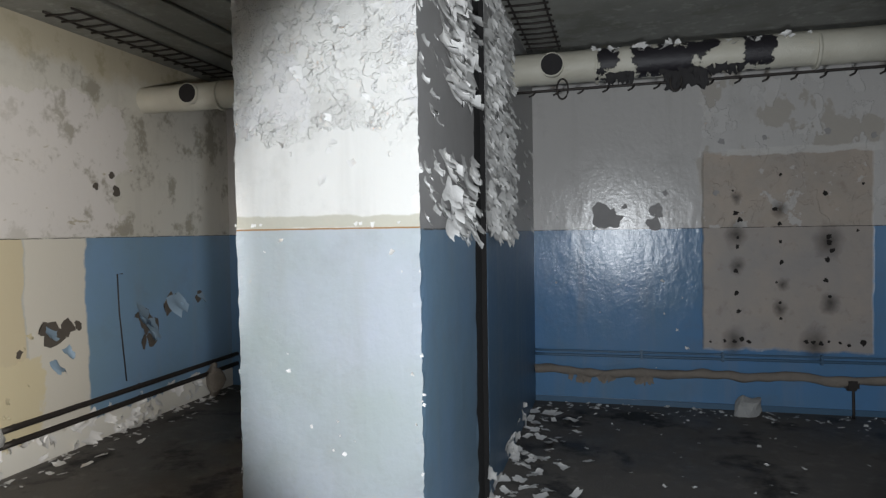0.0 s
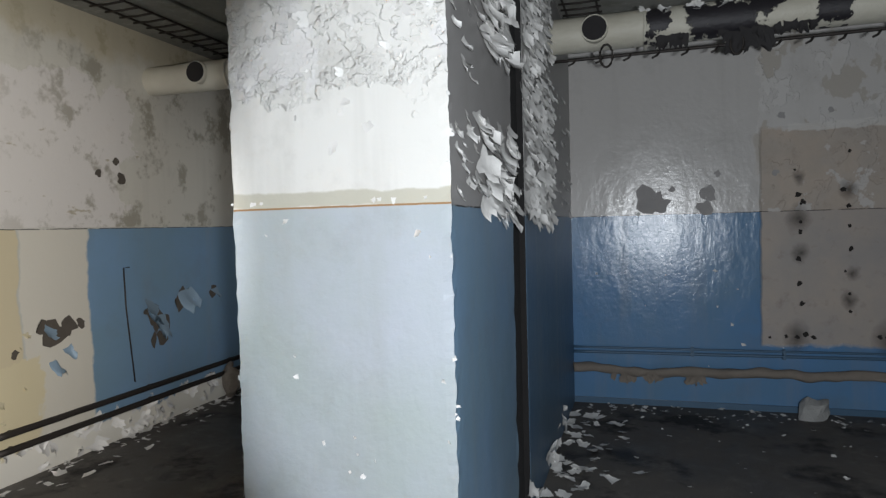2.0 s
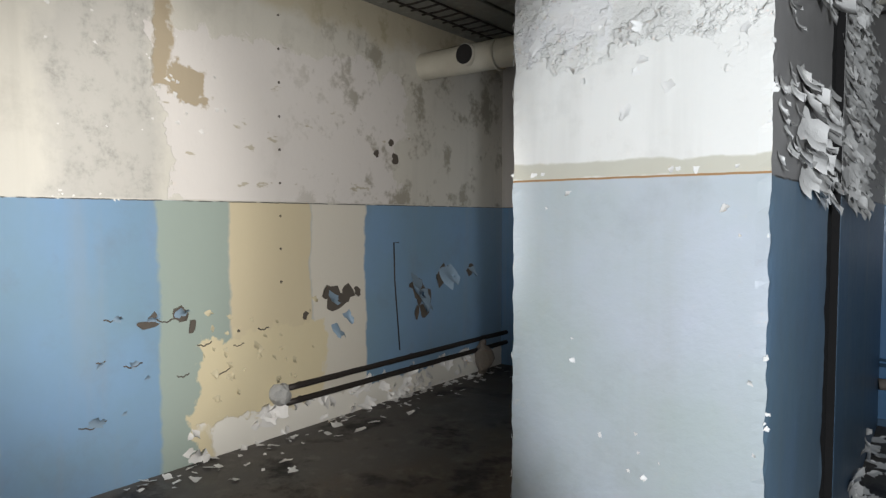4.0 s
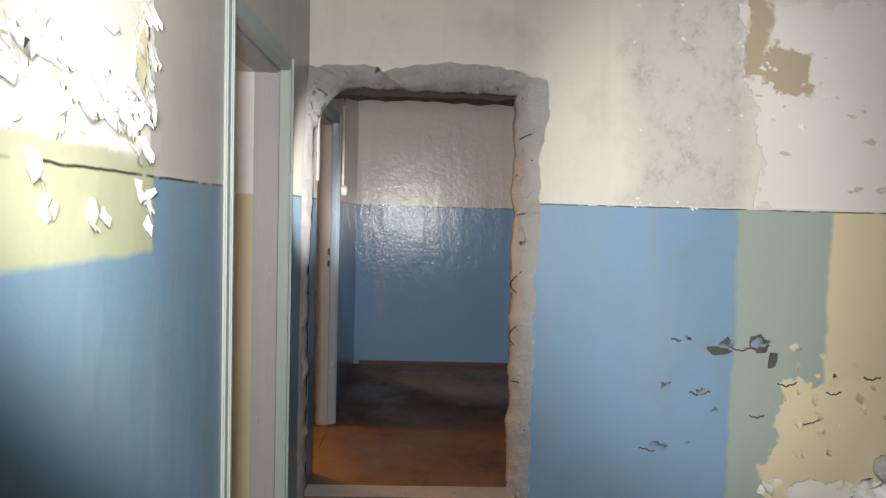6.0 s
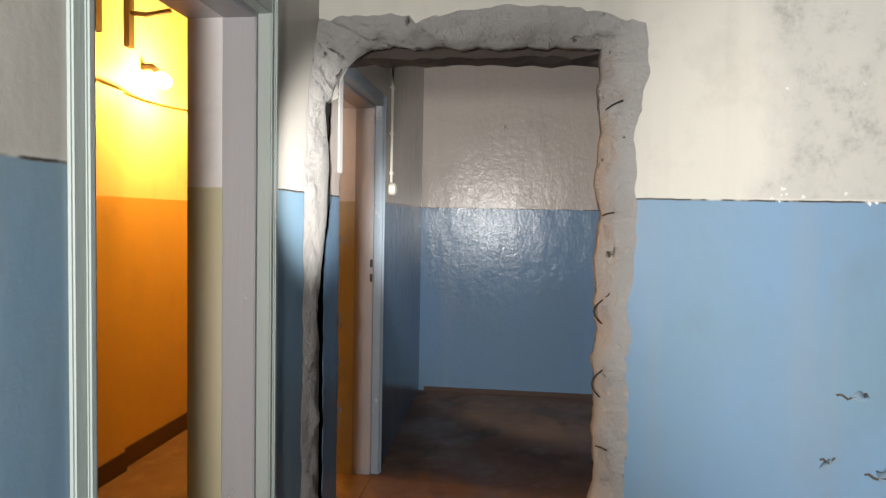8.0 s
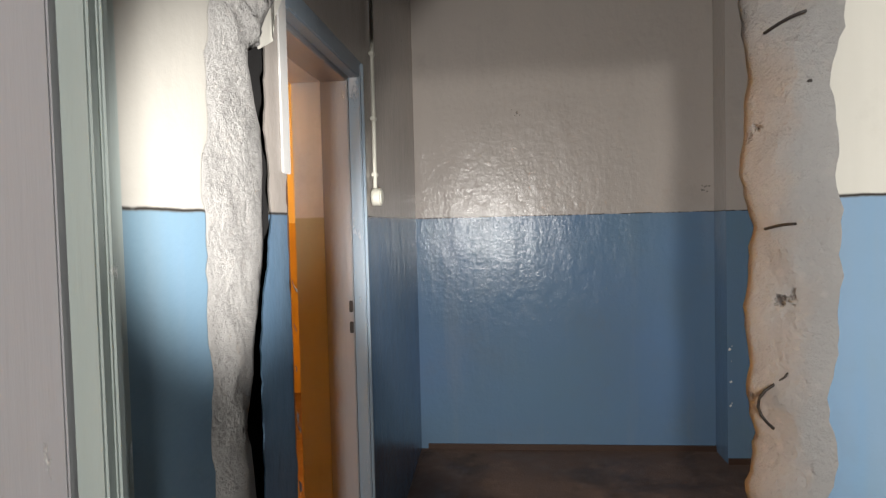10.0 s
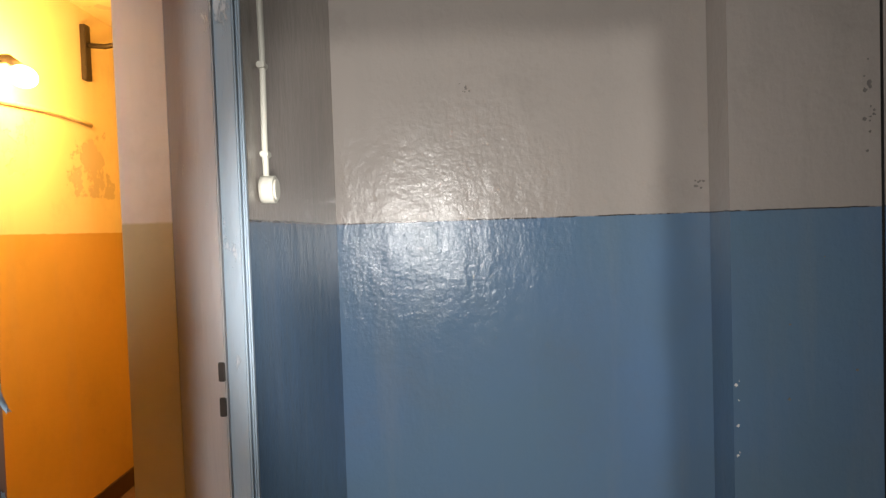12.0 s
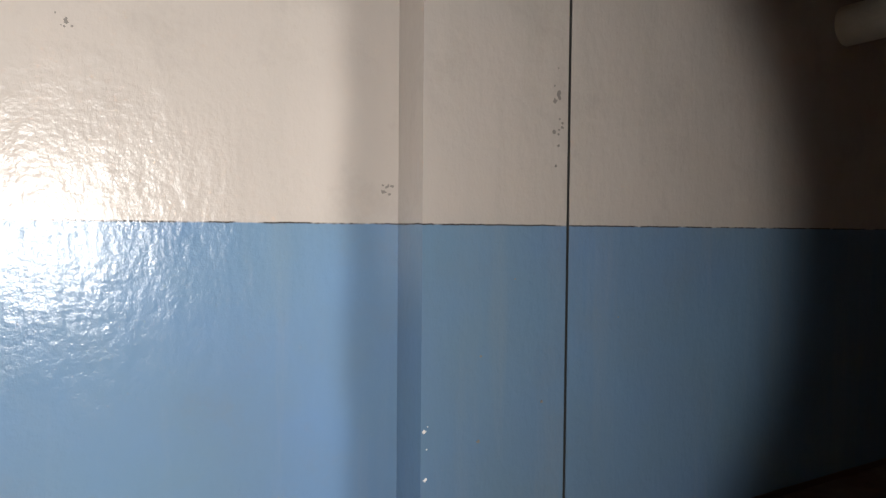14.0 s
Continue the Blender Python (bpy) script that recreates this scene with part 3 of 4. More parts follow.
# ---- the wall with the broken opening ----
def contour(u):
    """Outer and inner edge of the breach, from the foot of one side (u = 0) over the top to the foot of the other (u = 1)."""
    j = noise.noise(Vector((u * 60, 1.7, 0))) * 0.020 + noise.noise(Vector((u * 190, 4.1, 0))) * 0.013
    k = noise.noise(Vector((u * 50, 9.2, 0))) * 0.017 + noise.noise(Vector((u * 170, 2.3, 0))) * 0.010
    if u < 0.4:
        s = u / 0.4
        z = LOW + (2.10 - LOW) * s
        bulge = 0.035 * max(0.0, 1 - abs(z - 1.98) / 0.22)
        zi = LOW + (2.06 - LOW) * s
        return Vector((0.001, 1.170 + bulge + j, z)), Vector((-0.125, 1.065 - 0.02 * s + k, zi))
    if u < 0.6:
        s = (u - 0.4) / 0.2
        z = 2.10 + 0.115 * math.sin(math.pi * min(1, s * 1.25 + 0.04)) ** 0.5 if s < 0.7 else 2.205 - 0.02 * (s - 0.7) / 0.3
        yi = 1.045 - (1.045 - 0.26) * s
        return Vector((0.001, 1.19 * (1 - s) + 0.0 * s, z + j)), Vector((-0.125, yi, 2.088 + 0.012 * s + k))
    if u < 0.7:
        s = (u - 0.6) / 0.1
        a = s * math.pi / 2
        return Vector((0.001 + 0.08 * s, 0.001, 2.185 - 0.20 * s)), Vector((-0.125 + 0.07 * s, 0.26 - 0.224 * math.sin(a) + k * s, 2.10 - 0.23 * (1 - math.cos(a)) + k))
    s = (u - 0.7) / 0.3
    return Vector((0.081 + 0.075 * min(1, s * 5) + j * 1.2, 0.001, 1.985 + (LOW - 1.985) * s)), Vector((crack_line(1.87 + (LOW - 1.87) * s, CONCRETE_SIDE) * min(1, 0.5 + s * 6) + 1.7 * k, 0.004 + 0.3 * k, 1.87 + (LOW - 1.87) * s))


def opening_wall():
    bm = bmesh.new()
    n = 260
    us = [i / n for i in range(n + 1)]
    for side, x in ((0, 0.0), (1, -0.14)):
        edge = [contour(u)[side] for u in us]
        edge = [Vector((x, p.y + (0.03 if side and u < 0.41 else 0), p.z + (0.03 if side and u > 0.38 else 0))) for p, u in zip(edge, us)]
        cut = next(i for i, u in enumerate(us) if u >= 0.4)
        for i in range(cut):
            a, b = edge[i], edge[i + 1]
            bm.faces.new([bm.verts.new(v) for v in (a, (x, FAR_Y, a.z), (x, FAR_Y, b.z), b)])
        c = edge[cut]
        bm.faces.new([bm.verts.new(v) for v in (c, (x, FAR_Y, c.z), (x, FAR_Y, HIGH), (x, c.y, HIGH))])
        last = next(i for i, u in enumerate(us) if u >= (0.6 if side == 0 else 0.7))
        for i in range(cut, last):
            a, b = edge[i], edge[i + 1]
            bm.faces.new([bm.verts.new(v) for v in (a, (x, a.y, HIGH), (x, b.y, HIGH), b)])
        e = edge[last]
        if e.y > 0.004:
            bm.faces.new([bm.verts.new(v) for v in (e, (x, e.y, HIGH), (x, 0.001, HIGH), (x, 0.001, e.z))])
    bmesh.ops.remove_doubles(bm, verts=bm.verts, dist=0.0004)
    wall = tagged(link("wall_west", bm, WALL_WEST), "wall with a broken opening, cream above bands of blue, green and beige", "wall", kind="structure")
    bm = bmesh.new()
    rings = 9
    grid = []
    for u in us:
        o, i = contour(u)
        row = []
        for r in range(rings + 1):
            s = r / rings
            p = o.lerp(i, s)
            swell = math.sin(math.pi * s)
            mid = Vector((0.025, -0.012, -0.010)) if u < 0.65 else Vector((0.0, 0.016, 0))
            p = p + mid * swell + noise.noise_vector(p * 15) * 0.019 * swell + noise.noise_vector(p * 42) * 0.010 * swell
            row.append(bm.verts.new(p))
        row.append(bm.verts.new((-0.139, i.y + (0.035 if u < 0.4 else 0.0), i.z + (0.035 if u > 0.38 else 0)) if u < 0.66 else (i.x + 0.012, -0.088, i.z)))
        grid.append(row)
    for a, b in zip(grid, grid[1:]):
        for k in range(len(a) - 1):
            bm.faces.new((a[k], b[k], b[k + 1], a[k + 1])).smooth = True
    part("broken_edge", bm, CONCRETE, wall, "rough grey broken concrete edge")
    return wall


wall_west = opening_wall()
boxed("wall_west_back", WALL_BACK, "back face of the broken wall, pink over blue", "wall", (-0.155, -0.142, 1.12, FAR_Y, 0, HIGH), (-0.155, -0.142, 0.001, 1.12, 2.16, HIGH))
# soffit over the opening; its brown is darkened to stand in for shade
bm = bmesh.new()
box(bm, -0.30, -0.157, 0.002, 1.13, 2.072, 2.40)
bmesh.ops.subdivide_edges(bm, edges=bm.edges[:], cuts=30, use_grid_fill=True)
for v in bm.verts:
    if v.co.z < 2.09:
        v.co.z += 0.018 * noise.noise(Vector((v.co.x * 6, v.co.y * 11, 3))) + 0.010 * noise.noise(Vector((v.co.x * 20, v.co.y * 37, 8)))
tagged(link("lintel", bm, plain("shaded_brown_soffit", (0.075, 0.058, 0.05), 0.9, 0, 0.5, 8, 0.02)), "rough brown broken soffit over the opening, shade put into its dark colour", "lintel", kind="structure")
boxed("threshold", CONCRETE, "rough concrete step in the opening", "step", (-0.14, -0.002, 0.0, 1.1, LOW, 0.003))

rng = random.Random(5)
for k, (z, ln, out) in enumerate(((1.86, 0.05, 0.02), (1.72, 0.06, 0.03), (1.47, 0.03, 0.01), (1.13, 0.12, 0.03), (0.86, 0.13, 0.03), (0.60, 0.03, 0.01), (0.34, 0.07, 0.02))):
    bm = bmesh.new()
    y0 = 1.125
    if ln > 0.1:
        pts = [(-0.05 + 0.01 * math.sin(i), y0 - 0.05 - 0.03 * math.sin(i / 8 * math.pi * 1.4), z - ln / 2 + ln * i / 8) for i in range(9)]
    else:
        pts = [(-0.075 + 0.07 * i / 6, y0 - 0.055 + ln * i / 6, z + out * math.sin(i / 6 * math.pi / 2)) for i in range(7)]
    tube(bm, pts, 0.0032, 6)
    part("reinforcing_wire", bm, IRON, wall_west, "rusty bent wire")

# curled paint, bare spots and painted flake shadows on the opening wall
rng = random.Random(11)
spots = [((0, 2.16, 0.81), 0.09), ((0, 2.06, 0.57), 0.08), ((0, 1.82, 0.27), 0.10), ((0, 1.95, 0.84), 0.06), ((0, 1.86, 0.60), 0.05), ((0, 2.33, 0.82), 0.10), ((0, 2.12, 0.48), 0.05), ((0, 1.98, 0.30), 0.05)]
flakes("curled_paint", FLAKE_BLUE, [((x, y, z), (1, 0, 0), s * 0.8, 1.3, 0.3) for (x, y, z), s in spots], wall_west, "curled blue paint flakes")
flakes("curled_sand_paint", FLAKE_SAND, [((0, rng.uniform(2.48, 3.4), rng.uniform(0.25, 0.85)), (1, 0, 0), rng.uniform(0.02, 0.05), 1.0, 3.0) for _ in range(34)], wall_west, "curled beige paint flakes")
flakes("loose_white_paint", FLAKE, [((0, rng.uniform(2.3, 5.6), LOW + rng.uniform(0.0, 0.22)), (1, 0, 0.2), rng.uniform(0.04, 0.11), 0.8, None) for _ in range(70)], wall_west, "crumbling white paint along the floor")
# dark blobs: bare plaster, and shadows drawn beneath curled flakes
bm = bmesh.new()
for y, z, s in ((2.17, 0.84, 0.035), (2.34, 0.85, 0.05), (3.62, 0.80, 0.10), (3.74, 0.84, 0.075), (3.85, 0.85, 0.04), (4.60, 0.82, 0.11), (4.72, 0.72, 0.09), (4.68, 0.60, 0.07), (4.95, 0.90, 0.11), (5.05, 0.84, 0.05), (5.4, 0.92, 0.07), (3.32, 0.72, 0.03),
                (4.07, 1.95, 0.035), (4.30, 1.92, 0.045), (4.25, 2.05, 0.03), (2.75, 0.68, 0.012)):
    blob(bm, (0.0, y, z), s, (1, 0, 0), rng)
for i in range(9):
    blob(bm, (0.0, 3.10 + 0.005 * rng.random(), 0.98 + 0.23 * i), 0.010, (1, 0, 0), rng)
part("bare_and_shaded_patch", bm, FLAKE_DARK, wall_west, "dark bare patches and painted shadows under the flakes")["kind"] = "stuff"
flakes("torn_paint", FLAKE_BLUE, [((0, y, z), (1, 0, 0), s, 1.0, 3.0) for y, z, s in ((4.58, 0.92, 0.2), (4.66, 0.80, 0.18), (4.98, 0.98, 0.2), (5.1, 0.9, 0.1), (3.6, 0.86, 0.1), (3.72, 0.7, 0.09), (3.60, 0.62, 0.12), (5.4, 0.95, 0.1))], wall_west, "torn hanging paint")


# tears in the paint, the shade below their lips drawn as dark shapes
bm = bmesh.new()
for y, z, w in ((1.93, 0.845, 0.10), (2.04, 0.565, 0.11), (1.81, 0.265, 0.15), (1.86, 0.62, 0.05), (2.25, 0.80, 0.12), (2.5, 0.62, 0.10), (2.75, 0.58, 0.08), (2.95, 0.66, 0.09), (2.62, 0.42, 0.12), (2.35, 0.45, 0.08)):
    pts = [(0.003, y - w / 2 + w * i / 8, z + 0.35 * w * abs(i / 8 - 0.45) + 0.004 * math.sin(i * 2.1 + y * 9)) for i in range(9)]
    tube(bm, pts, 0.0042, 5, 0.6)
for y, z, w, h in ((2.13, 0.80, 0.10, 0.05), (2.36, 0.83, 0.07, 0.09), (2.42, 0.76, 0.05, 0.09), (3.55, 0.86, 0.09, 0.11), (4.55, 0.84, 0.10, 0.06), (4.62, 0.72, 0.05, 0.12), (4.58, 0.60, 0.04, 0.10), (4.92, 0.86, 0.12, 0.09), (5.05, 0.94, 0.06, 0.07)):
    rim = [bm.verts.new((0.006 + 0.003 * math.sin(3 * a), y + w * 0.6 * math.cos(a) * (1 + 0.35 * math.sin(2.3 * a + y * 7)), z + h * 0.6 * math.sin(a) * (1 + 0.35 * math.cos(1.7 * a + z * 9)))) for a in (2 * math.pi * i / 11 for i in range(11))]
    bm.faces.new(rim)
    bm.faces.new([bm.verts.new((0.0, v.co.y, v.co.z)) for v in rim][::-1])
part("paint_tear", bm, FLAKE_DARK, wall_west, "dark torn edges of paint with the shade under them")["kind"] = "stuff"


# ---- pillar with peeling paint ----
def pillar():
    root = thing("pillar", (2.88, 2.19, LOW), "square pillar, peeling white above faded blue-grey paint", "pillar", kind="structure")
    x0, x1, y0, y1 = 2.461, 3.30, 2.192, 3.285

    def face(name, corner_a, corner_b, material, label):
        bm = bmesh.new()
        rows = []
        n, m = 150, 24
        a, b = Vector(corner_a), Vector(corner_b)
        for i in range(n + 1):
            z = LOW + (HIGH - LOW) * i / n
            row = []
            for k in range(m + 1):
                p = a.lerp(b, k / m)
                p.z = z
                if k in (0, m):
                    p = p + noise.noise_vector(Vector((p.x * 9 + 3, p.y * 9, z * 13))) * 0.006 + noise.noise_vector(Vector((p.x * 3, p.y, z * 40))) * 0.004
                    p.z = z
                row.append(bm.verts.new(p))
            rows.append(row)
        for r, q in zip(rows, rows[1:]):
            for k in range(m):
                bm.faces.new((r[k], r[k + 1], q[k + 1], q[k]))
        return part(name, bm, material, root, label)

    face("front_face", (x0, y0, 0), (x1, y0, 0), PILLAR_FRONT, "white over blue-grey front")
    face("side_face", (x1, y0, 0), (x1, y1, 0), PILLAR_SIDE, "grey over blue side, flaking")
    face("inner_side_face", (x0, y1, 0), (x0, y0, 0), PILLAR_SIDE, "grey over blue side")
    bm = bmesh.new()
    box(bm, x0 + 0.015, x1 - 0.015, y0 + 0.015, y1, LOW, HIGH)
    part("core", bm, PILLAR_SIDE, root)
    # black fill, and a plate over the partition's end, imitate the slot's shade
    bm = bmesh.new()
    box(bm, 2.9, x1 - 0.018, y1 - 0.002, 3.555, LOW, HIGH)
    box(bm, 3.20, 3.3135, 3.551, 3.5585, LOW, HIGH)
    part("joint", bm, GAP_SHADE, root, "black fill and plate in the joint, in place of its shade")
    rng = random.Random(21)
    spots = [((x1, rng.uniform(2.55, 3.1), rng.choice((1.75, 2.3, 2.45, 2.6, 2.75, 2.95))), (1, 0, 0), rng.uniform(0.09, 0.17), 1.0, 3.14) for _ in range(18)]
    for _ in range(190):
        y = y0 + (y1 - y0) * rng.random()
        z = rng.uniform(1.56, HIGH) if rng.random() < 0.8 else rng.uniform(1.56, 1.9)
        s = rng.uniform(0.04, 0.11) * (1.25 if y > 2.55 else 0.6)
        y = min(y, 3.20)
        if 1.95 < z < 2.25 and 2.4 < y < 3.15 and rng.random() < 0.8:
            continue
        spots.append(((x1, y, z), (1, 0, 0), s, 0.75, 3.14))
    for z in (2.35, 2.45, 2.52, 2.6, 2.7, 2.85):
        for _ in range(4):
            spots.append(((x1, rng.uniform(2.5, 3.12), z), (1, 0, 0), rng.uniform(0.10, 0.18), 0.6, 3.14))
    flakes("hanging_paint", FLAKE, spots, root, "white paint curling off in sheets")
    spots = []
    for _ in range(110):
        x, z = rng.uniform(x0 + 0.05, x1 - 0.04), rng.uniform(1.75, HIGH)
        if rng.random() < 0.5 and z < 2.05:
            continue
        spots.append(((x, y0 - 0.001, z), (0, -1, 0), rng.uniform(0.012, 0.05), 0.45, None))
    for _ in range(8):
        spots.append(((rng.uniform(x0, x1), y0, 1.585), (0, -1, 0), rng.uniform(0.010, 0.020), 0.5, 3.14))
    for x, z in ((2.70, 1.02), (2.71, 0.95), (2.80, 0.72), (2.92, 0.74), (2.93, 0.68), (2.90, 0.62), (3.00, 0.66), (3.22, 1.38), (3.17, 1.46), (2.60, 1.46), (2.68, 1.52), (2.96, 0.61), (3.26, 0.95), (3.27, 0.75)):
        spots.append(((x, y0 - 0.001, z), (0, -1, 0), rng.uniform(0.010, 0.024), 0.9, None))
    for _ in range(16):
        spots.append(((x0 + 0.002, y0 + 0.004, rng.uniform(0.2, HIGH)), (-0.9, -0.5, 0), rng.uniform(0.015, 0.045), 0.3, None))
        spots.append(((x1 - 0.002, y0 + 0.004, rng.uniform(0.2, HIGH)), (0.5, -0.9, 0), rng.uniform(0.008, 0.015), 0.4, None))
    flakes("lifting_paint", FLAKE, spots, root, "lifting white paint chips")
    return root


pillar()
partition = bpy.data.objects["wall_partition"]
rng = random.Random(22)
spots = []
for _ in range(470):
    y, z = 3.60 + 1.1 * rng.random() ** 1.2, rng.uniform(1.5, HIGH)
    spots.append(((3.315, y, z), (1, -0.3, 0), rng.uniform(0.04, 0.105), 0.55, 3.14))
for _ in range(40):
    spots.append(((3.315, rng.uniform(4.2, 5.9), rng.uniform(1.55, 2.5)), (1, 0, 0), rng.uniform(0.02, 0.06), 0.7, 3.14))
for _ in range(16):
    spots.append(((3.315, rng.uniform(3.4, 5.3), LOW + rng.uniform(0.02, 0.2)), (1, 0, 0), rng.uniform(0.04, 0.12), 0.7, None))
flakes("hanging_paint", FLAKE, spots, partition, "bunched white paint curls")
rng = random.Random(23)
spots = []
for _ in range(170):
    x, z = rng.uniform(1.86, 2.6), rng.uniform(1.58, 2.7)
    if abs(x - 1.9) < 0.08 or z < 1.75 or rng.random() < 0.35:
        spots.append(((x, 0, z), (0, 1, 0), rng.uniform(0.02, 0.05), 0.6, 3.14 if rng.random() < 0.5 else None))
for x, z, n in ((2.02, 2.15, 6), (2.14, 2.0, 5), (2.30, 1.82, 7), (1.92, 1.98, 8), (1.96, 1.70, 6), (2.2, 2.35, 6)):
    for i in range(n):
        spots.append(((x + rng.uniform(-0.025, 0.025), 0, z - 0.045 * i + rng.uniform(-0.01, 0.01)), (0, 1, 0), rng.uniform(0.03, 0.06), 0.45, None if i % 2 else 3.14))
for i in range(22):
    spots.append(((1.92 + 0.03 * i + rng.uniform(-0.01, 0.01), 0, 1.68 + rng.uniform(-0.03, 0.05)), (0, 1, 0), rng.uniform(0.035, 0.06), 0.7, 3.14))
for x, z in ((1.92, 1.48), (1.93, 1.44), (2.12, 1.46), (2.16, 1.45)):
    spots.append(((x, 0, z), (0, 1, 0), 0.03, 0.5, 3.14))
flakes("hanging_paint", FLAKE, spots, south, "cream paint hanging off the wall's end")


bm = bmesh.new()
for x, z in ((2.14, 1.455), (2.28, 1.46)):
    bmesh.ops.create_icosphere(bm, subdivisions=3, radius=0.022, matrix=Matrix.Translation((x, 0.0, z)) @ Matrix.Diagonal((1, 0.45, 1.15, 1)))
for v in bm.verts:
    v.co += noise.noise_vector(v.co * 60) * 0.006
part("filled_plug", bm, plain("plug_paint", (0.50, 0.50, 0.36), 0.6), south, "painted-over wall plugs")["kind"] = "stuff"


# ---- patch of the lost board on the end wall ----
board = bpy.data.objects["wall_far"]
rng = random.Random(31)
bm = bmesh.new()
for col, zs in ((5.12, (1.92, 1.72, 1.66, 1.5, 1.42, 1.2, 1.0, 0.84)), (5.46, (2.05, 1.75, 1.62, 1.46, 1.10, 0.92, 0.78, 1.28)), (5.86, (1.88, 1.45, 1.38, 1.3, 1.12, 0.98, 1.5)), (6.10, (1.95, 1.55))):
    for z in zs:
        blob(bm, (col + rng.uniform(-0.03, 0.03), FAR_Y, z - 0.06), rng.uniform(0.010, 0.027), (0, -1, 0), rng)
for x in (4.90, 5.02, 5.10, 5.16, 5.22, 5.68, 5.74, 5.80, 5.86, 5.95, 6.02, 6.12):
    blob(bm, (x, FAR_Y, 0.51 + rng.uniform(-0.015, 0.02)), rng.uniform(0.012, 0.03), (0, -1, 0), rng)
part("soot_spot", bm, SOOT, board, "black soot spots")["kind"] = "stuff"
bm = bmesh.new()
for x, z, s in ((3.98, 1.66, 0.13), (4.05, 1.62, 0.1), (4.16, 1.74, 0.03), (4.45, 1.70, 0.07), (4.42, 1.58, 0.07), (4.52, 1.86, 0.03), (4.95, 1.85, 0.03), (5.0, 2.3, 0.03), (5.35, 2.32, 0.025), (5.85, 2.35, 0.03), (6.2, 2.3, 0.03)):
    blob(bm, (x, FAR_Y, z), s, (0, -1, 0), rng)
part("scar", bm, plain("grey_bare_scar", (0.38, 0.365, 0.36), 0.7), bpy.data.objects["wall_far"], "grey bare scars")["kind"] = "stuff"

# marks on the back room's walls
rng = random.Random(33)
back, step_wall = bpy.data.objects["wall_back"], bpy.data.objects["wall_back_step"]
bm = bmesh.new()
for _ in range(9):
    blob(bm, (FAR_X, 1.795 + rng.gauss(0, 0.012), 1.675 + rng.gauss(0, 0.016)), rng.uniform(0.003, 0.009), (1, 0, 0), rng, 0.001)
for _ in range(7):
    blob(bm, (FAR_X, 0.62 + rng.gauss(0, 0.015), 2.19 + rng.gauss(0, 0.02)), rng.uniform(0.003, 0.008), (1, 0, 0), rng, 0.001)
part("smudge", bm, SMUDGE, back, "small dark smudges")["kind"] = "stuff"
bm = bmesh.new()
for y, z in ((2.13, 0.98), (2.12, 0.62), (2.30, 1.3), (2.45, 0.75), (2.9, 1.1)):
    blob(bm, (-2.75, y, z), rng.uniform(0.004, 0.008), (1, 0, 0), rng, 0.001)
for _ in range(14):
    blob(bm, (-2.75, 2.52 + rng.gauss(0, 0.02), 2.05 + rng.gauss(0, 0.10)), rng.uniform(0.004, 0.012), (1, 0, 0), rng, 0.001)
part("smudge", bm, SMUDGE, step_wall, "small dark smudges")["kind"] = "stuff"
flakes("loose_paint", FLAKE, [((-2.75, 1.86 + rng.uniform(0, 0.02), rng.uniform(0.3, 0.75)), (1, -0.5, 0), rng.uniform(0.006, 0.014), 0.3, 3.14) for _ in range(7)], step_wall, "chipped plaster edge")
flakes("loose_paint", FLAKE, [((0, rng.uniform(1.3, 2.3), DADO + rng.uniform(0.0, 0.05)), (1, 0, 0), rng.uniform(0.006, 0.016), 0.4, 3.14) for _ in range(10)] + [((0, rng.uniform(1.6, 2.35), rng.uniform(1.6, 2.6)), (1, 0, 0), rng.uniform(0.006, 0.020), 0.5, 3.14) for _ in range(14)] + [((0, rng.uniform(2.2, 2.7), rng.uniform(1.9, 2.5)), (1, 0, 0), rng.uniform(0.015, 0.035), 0.7, 3.14) for _ in range(12)], wall_west, "cream paint lifting off")
flakes("scratch", FLAKE, [((rng.uniform(3.5, 4.8), FAR_Y, rng.uniform(0.1, 2.2)), (0, -1, 0), rng.uniform(0.008, 0.03), 0.3, None) for _ in range(22)], bpy.data.objects["wall_far"], "small white scratches")

# ---- pipes ----
PY, PZ = 4.69, 2.745
main = thing("heating_pipe", (3.2, PY, PZ), "thick white-painted pipe, black where the paint has peeled", "pipe")
bm = bmesh.new()
tube(bm, line((-3.0, PY, PZ), (7.9, PY, PZ + 0.02), 90), 0.118, 24, 0.05)
part("pipe_run", bm, PIPE, main)
for x in (0.54, 3.63):
    bm = bmesh.new()
    tube(bm, line((x, PY - 0.05, PZ + 0.01), (x, PY - 0.150, PZ + 0.01), 3), 0.088, 20)
    stub = part("stub", bm, PIPE, main, "short branch stub")
    # flat black disc in place of the dark hollow of the stub
    bm = bmesh.new()
    tube(bm, line((x, PY - 0.1505, PZ + 0.01), (x, PY - 0.156, PZ + 0.01), 1), 0.080, 20)
    part("mouth", bm, BITUMEN, stub, "black disc standing in for the dark open mouth")
for x in (3.95, 5.42, 0.78):
    bm = bmesh.new()
    tube(bm, line((x - 0.012, PY, PZ), (x + 0.012, PY, PZ), 2), 0.128, 24)
    part("collar", bm, PIPE, main, "pipe collar")
rng = random.Random(41)
spots = [((rng.uniform(4.0, 5.1), PY - 0.10, PZ - 0.07), (0, -1, -0.5), rng.uniform(0.03, 0.09), 0.5, 3.14) for _ in range(16)]
spots += [((rng.uniform(4.45, 4.72), PY - 0.08, PZ - 0.09), (0, -0.9, -0.4), rng.uniform(0.06, 0.13), 0.2, 3.14) for _ in range(14)]
flakes("torn_wrap", BITUMEN, spots, main, "torn black bitumen wrap")
